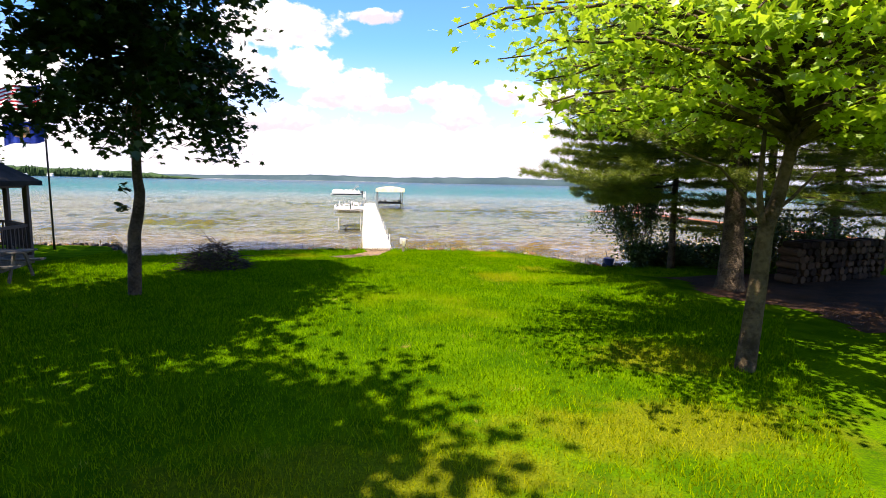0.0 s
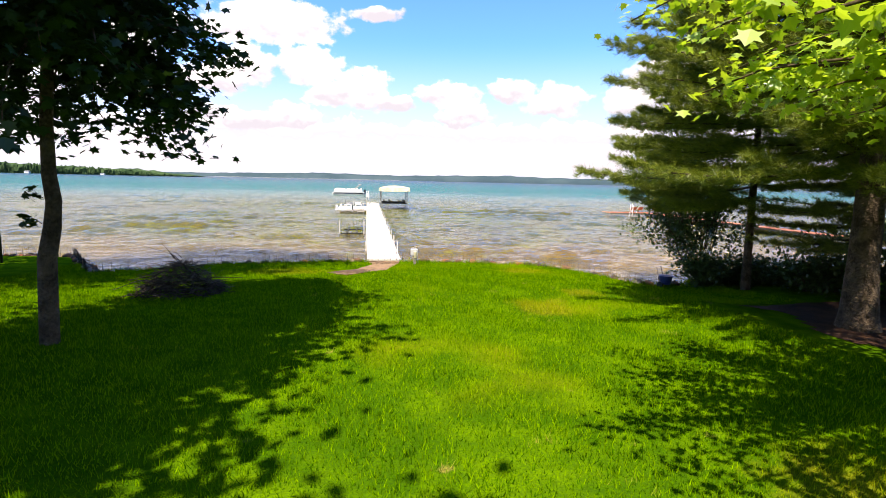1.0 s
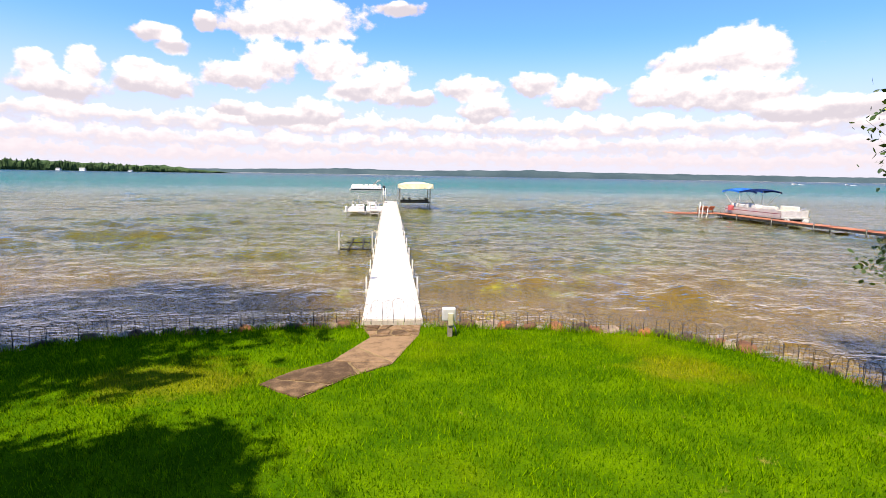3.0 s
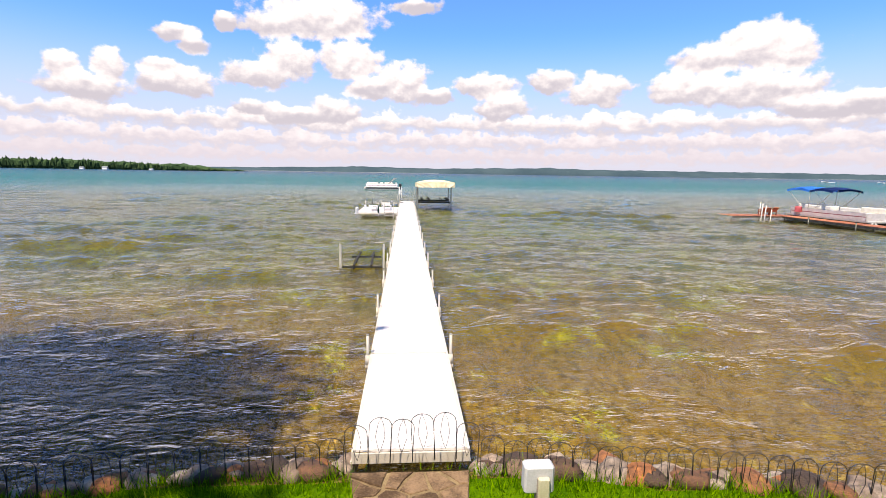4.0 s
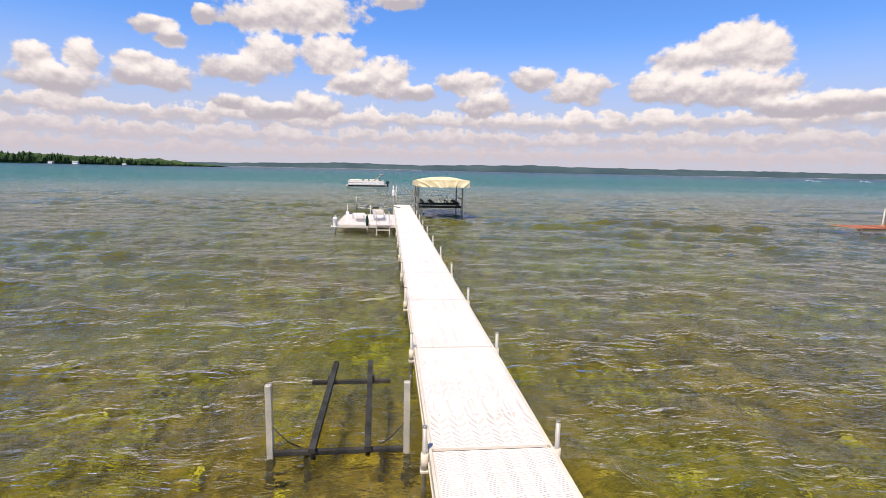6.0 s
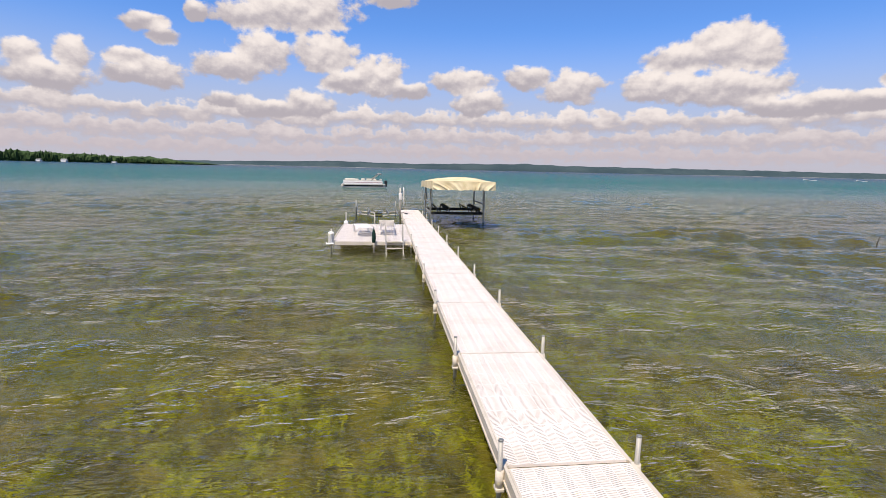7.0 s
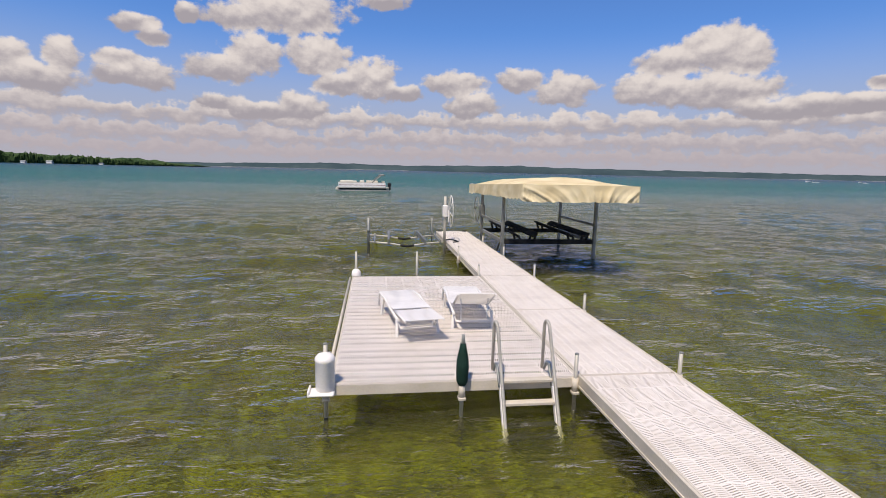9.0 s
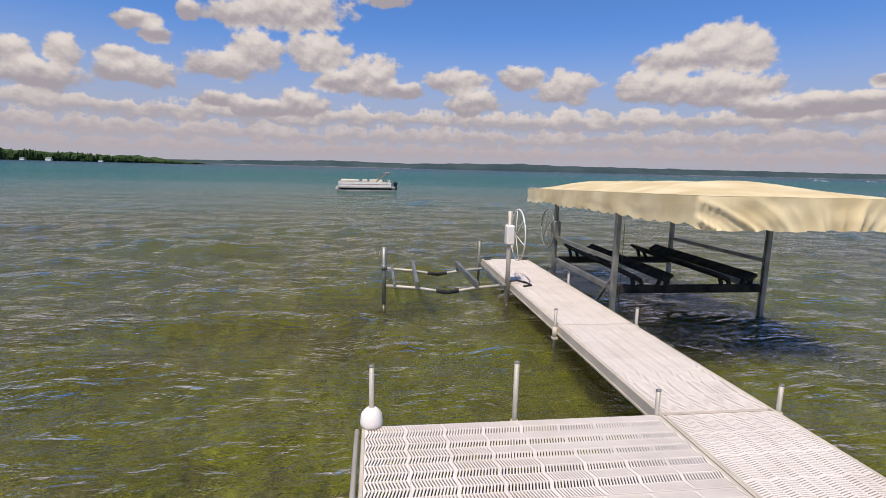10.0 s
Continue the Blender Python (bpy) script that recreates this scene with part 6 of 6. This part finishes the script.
def red_dock():
    t = thing("wooden_dock", "long narrow red-brown wooden dock on posts", "dock")
    bm = bmesh.new()
    bm_box(bm, 0, 1.25, 0, 0.28, 0, 0.035)
    me = mesh_of("board", bm, M_REDWOOD)
    y = -10.0
    while y < 36.4:
        shared("board", me, t, pose(31.0, y, 0.46))
        y += 0.295
    x = 26.7
    bm = bmesh.new()
    bm_box(bm, 0, 0.28, 0, 2.0, 0, 0.035)
    me2 = mesh_of("board", bm, M_REDWOOD)
    while x < 30.9:
        shared("board", me2, t, pose(x, 34.6, 0.46))
        x += 0.295
    for x in (31.05, 32.15):
        bm = bmesh.new()
        bm_box(bm, x, x + 0.05, -10, 36.4, 0.30, 0.458)
        part("stringer", bm, M_OLDWOOD, t)
    bm = bmesh.new()
    bm_box(bm, 26.7, 31.0, 34.62, 34.67, 0.30, 0.458)
    part("stringer", bm, M_OLDWOOD, t)
    for y in np.arange(-6, 37, 4.2):
        for x in (30.96, 32.29):
            bm = bmesh.new()
            bm_pipe(bm, [(x, float(y), -1.3), (x, float(y), 0.62)], 0.05, 8)
            part("pile", bm, M_WETPIPE, t)
    for x, y, top in ((29.0, 34.5, 1.5), (29.3, 34.5, 1.35), (30.4, 36.7, 1.5), (29.8, 34.5, 1.0)):
        bm = bmesh.new()
        bm_pipe(bm, [(x, y, -1.2), (x + 0.12, y, top)], 0.045, 8)
        part("pile", bm, M_ALU, t)
    for x, y in ((24.6, 35.2), (22.4, 36.0), (26.0, 33.8)):
        p = thing("mooring_post", "thin post standing in the water near the wooden dock", "post", "mooring posts", at=(x, y, 0))
        bm = bmesh.new()
        bm_pipe(bm, [(0, 0, -1.3), (0.05, 0, 0.25), (0.14, 0, 0.52)], 0.03, 8)
        part("pole", bm, M_WETPIPE, p)
    c = thing("dock_chair", "red-brown wooden chair on the neighbouring dock", "chair", "dock chairs", at=(30.0, 35.4, 0.495), turn=160)
    bm = bmesh.new()
    bm_box(bm, -0.35, 0.35, -0.3, 0.3, 0.26, 0.32, 0.01)
    part("seat", bm, M_REDWOOD, c)
    bm = bmesh.new()
    bm_bar(bm, (0, 0.28, 0.30), (0, 0.56, 0.66), 0.62, 0.04)
    part("backrest", bm, M_REDWOOD, c)
    for x in (-0.38, 0.38):
        bm = bmesh.new()
        bm_box(bm, x - 0.06, x + 0.06, -0.35, 0.4, 0.45, 0.48)
        part("arm", bm, M_REDWOOD, c)
        for y in (-0.28, 0.28):
            bm = bmesh.new()
            bm_box(bm, x - 0.03, x + 0.03, y - 0.03, y + 0.03, 0, 0.45)
            part("leg", bm, M_REDWOOD, c)
    copy_thing(c, pose(30.75, 35.8, 0.495, 0, 0, 195))


red_dock()


def pontoon_boat(label, at, turn, panel, stripe, bimini, length=7.0):
    """A pontoon boat; the bow points along +y."""
    t = thing("pontoon_boat", label, "boat", "pontoon boats", at=at, turn=turn)
    L, W = length, 2.5
    for x in (-0.85, 0.85):
        bm = bmesh.new()
        bm_pipe(bm, [(x, -L / 2, 0.0), (x, L / 2 - 0.8, 0.0), (x, L / 2 - 0.35, 0.1), (x, L / 2, 0.28)], 0.32, 14, 0.55)
        part("pontoon", bm, M_ALU, t)
    bm = bmesh.new()
    bm_box(bm, -W / 2, W / 2, -L / 2, L / 2 - 0.15, 0.36, 0.50, 0.02)
    part("deck", bm, M_ALU, t)
    for x in (-W / 2, W / 2):
        s_ = 1 if x > 0 else -1
        for z0, z1, m, nm in ((0.50, 0.74, stripe, "lower_panel"), (0.745, 0.80, M_MAROON, "stripe"), (0.805, 1.04, panel, "side_panel")):
            bm = bmesh.new()
            bm_box(bm, x - 0.02 - 0.02 * s_, x + 0.02 - 0.02 * s_, -L / 2 + 0.5, L / 2 - 0.35, z0, z1, 0.008)
            part(nm, bm, m, t)
        bm = bmesh.new()
        bm_pipe(bm, [(x, -L / 2 + 0.5, 0.5), (x, -L / 2 + 0.5, 1.1), (x, L / 2 - 0.35, 1.1), (x, L / 2 - 0.35, 0.5)], 0.022, 6)
        part("rail", bm, M_ALU, t)
    bm = bmesh.new()
    bm_box(bm, -W / 2 + 0.05, W / 2 - 0.05, L / 2 - 0.37, L / 2 - 0.33, 0.5, 1.02, 0.008)
    part("bow_panel", bm, panel, t)
    for x0, x1, y0, y1 in ((-1.12, -0.5, 0.8, 2.9), (0.5, 1.12, 1.2, 2.9), (-1.12, 1.12, -2.9, -2.2), (0.5, 1.12, -2.2, -0.6)):
        bm = bmesh.new()
        bm_box(bm, x0, x1, y0, y1, 0.5, 0.92, 0.05)
        seat = part("seat", bm, M_CREAM, t)
        bm = bmesh.new()
        if x1 - x0 > 1:
            bm_box(bm, x0, x1, y0, y0 + 0.16, 0.90, 1.36, 0.05)
        else:
            o = x0 if x0 < 0 else x1 - 0.16
            bm_box(bm, o, o + 0.16, y0, y1, 0.90, 1.34, 0.05)
        part("seat_back", bm, M_CREAM, seat)
    # a solid dark box takes the place of shade between the floats
    bm = bmesh.new()
    bm_box(bm, -W / 2 + 0.12, W / 2 - 0.12, -L / 2 + 0.4, L / 2 - 0.4, 0.16, 0.358)
    part("underdeck", bm, M_DARKBUNK, t, "dark box standing for the shade under the deck between the floats")
    bm = bmesh.new()
    bm_box(bm, 0.3, 1.0, -0.3, 0.3, 0.5, 1.35, 0.06)
    part("console", bm, M_CREAM, t)
    bm = bmesh.new()
    bm_box(bm, -0.25, 0.25, -L / 2 - 0.35, -L / 2 + 0.05, 0.1, 0.55, 0.05)
    bm_box(bm, -0.22, 0.22, -L / 2 - 0.42, -L / 2 + 0.05, 0.55, 1.1, 0.09)
    part("outboard_motor", bm, M_BLACKWIRE, t)
    if bimini:
        for y0, y1, m, label in ((-4.2, -1.75, M_CANOPYBLUE, "bright blue canvas top"), (-1.7, 0.55, M_NAVYTOP, "navy blue canvas top")):
            bm = bmesh.new()
            v = []
            for i in range(9):
                y = y0 + (y1 - y0) * i / 8
                v.append([bm.verts.new((1.2 * u, y, 2.50 + 0.14 * math.sin(math.pi * i / 8) + 0.14 * (1 - u * u) - (0.16 if abs(u) > 1.01 else 0))) for u in (-1.03, -1, -0.6, 0, 0.6, 1, 1.03)])
            for a, b in zip(v, v[1:]):
                for j in range(6):
                    bm.faces.new((a[j], a[j + 1], b[j + 1], b[j]))
            bmesh.ops.solidify(bm, geom=bm.faces[:], thickness=0.06)
            part("bimini_top", bm, m, t, label)
        for x in (-1.15, 1.15):
            for y in (-4.1, -1.72, 0.45):
                bm = bmesh.new()
                bm_pipe(bm, [(x, -1.8 + (y + 1.8) * 0.3, 1.1), (x, y, 2.45)], 0.018, 6)
                part("bimini_pole", bm, M_ALU, t)
    else:
        bm = bmesh.new()
        bm_pipe(bm, [(-1.1, -1.2, 1.1), (-1.1, -2.5, 2.1), (1.1, -2.5, 2.1), (1.1, -1.2, 1.1)], 0.08, 6)
        bm_box(bm, -1.1, 1.1, -2.9, -2.3, 2.02, 2.26, 0.08)
        part("folded_top", bm, M_STEEL, t, "grey folded canvas top on its arch")
    return t


M_NAVYTOP = varied("navy_canvas", (0.008, 0.022, 0.10), (0.016, 0.045, 0.17), 3.0, 60.0, 0.85)
M_SILVER = varied("silver_panel", (0.45, 0.40, 0.34), (0.62, 0.56, 0.50), 3.0, 50.0, 0.4, 0.2)
pontoon_boat("pontoon boat with cream seats and a bright blue top", (33.6, 32.0, WATER + 0.05), 180, M_SILVER, M_SILVER, True, length=8.0)
pontoon_boat("white pontoon boat with folded top anchored on the lake", (-4.9, 98.0, WATER + 0.05), 96, M_WHITE, M_WHITE, False)


def towel():
    """A towel slung over the side rail of the neighbour's boat."""
    t = thing("towel", "faded red towel hung over the boat's side rail", "towel", at=(32.30, 34.6, WATER + 1.17))
    verts, faces = [], []
    for i in range(9):
        for j in range(11):
            a = (j - 5) / 5
            verts.append((0.05 * math.copysign(min(1.0, abs(a) * 3), a) + 0.012 * math.sin(9 * i + 2 * a), i * 0.09 - 0.36, 0.03 - 0.52 * max(0.0, abs(a) - 0.1) + 0.015 * math.sin(2.2 * i)))
    for i in range(8):
        for j in range(10):
            k = i * 11 + j
            faces.append((k, k + 1, k + 12, k + 11))
    ob = new("cloth", raw_mesh("cloth", verts, faces, [M_PINK]))
    ob.parent = t


towel()


def speedboat(at, turn):
    t = thing("speedboat", "small white speedboat trailing a pale wake far out", "boat", "distant speedboats", at=at, turn=turn)
    bm = bmesh.new()
    rows = []
    for k in range(7):
        f = k / 6
        w, lift = 1.15 * (1 - f ** 3), 0.35 * f ** 2
        rows.append([bm.verts.new((x, -3.2 + 6.6 * f, z)) for x, z in ((-w, 0.85 + lift), (-0.75 * w, 0.05 + lift), (0, -0.25 + lift), (0.75 * w, 0.05 + lift), (w, 0.85 + lift))])
    for a, b in zip(rows, rows[1:]):
        for j in range(4):
            bm.faces.new((a[j], a[j + 1], b[j + 1], b[j]))
        bm.faces.new((a[4], a[0], b[0], b[4]))
    bm.faces.new(rows[0])
    part("hull", bm, M_WHITE, t)
    bm = bmesh.new()
    bm_box(bm, -0.9, 0.9, 0.1, 0.25, 0.85, 1.45, 0.04)
    part("windscreen", bm, M_STEEL, t)
    bm = bmesh.new()
    bm_box(bm, -0.25, 0.25, -3.6, -3.15, 0.2, 1.25, 0.06)
    part("outboard_motor", bm, M_BLACKWIRE, t)
    bm = bmesh.new()
    for k in range(16):
        bmesh.ops.create_icosphere(bm, subdivisions=1, radius=1.0, matrix=Matrix.Translation((0.5 * math.sin(5.1 * k), -3.9 - 0.55 * k, 0.0)) @ Matrix.Diagonal((0.7 + 0.05 * k, 0.6, 0.34 - 0.014 * k, 1)))
    tagged(part("wake", bm, M_WHITE, t, "white foam thrown up behind the boat"), kind="stuff")


speedboat((408.0, 468.0, WATER + 0.1), 95)
speedboat((496.0, 498.0, WATER + 0.1), 100)


def left_dock():
    t = thing("wooden_dock", "low red-brown wooden dock far along the shore", "dock", at=(-47.0, 24.0, 0.5), turn=-8)
    bm = bmesh.new()
    bm_box(bm, 0, 0.28, -0.8, 0.8, 0, 0.04)
    me = mesh_of("board", bm, M_REDWOOD)
    for k in range(34):
        shared("board", me, t, pose(-5 + k * 0.3, 0, 0))
    for x in (-4.9, 0.0, 4.9):
        for y in (-0.75, 0.75):
            bm = bmesh.new()
            bm_pipe(bm, [(x, y, -1.6), (x, y, 0.15)], 0.06, 8)
            part("pile", bm, M_WETPIPE, t)


left_dock()
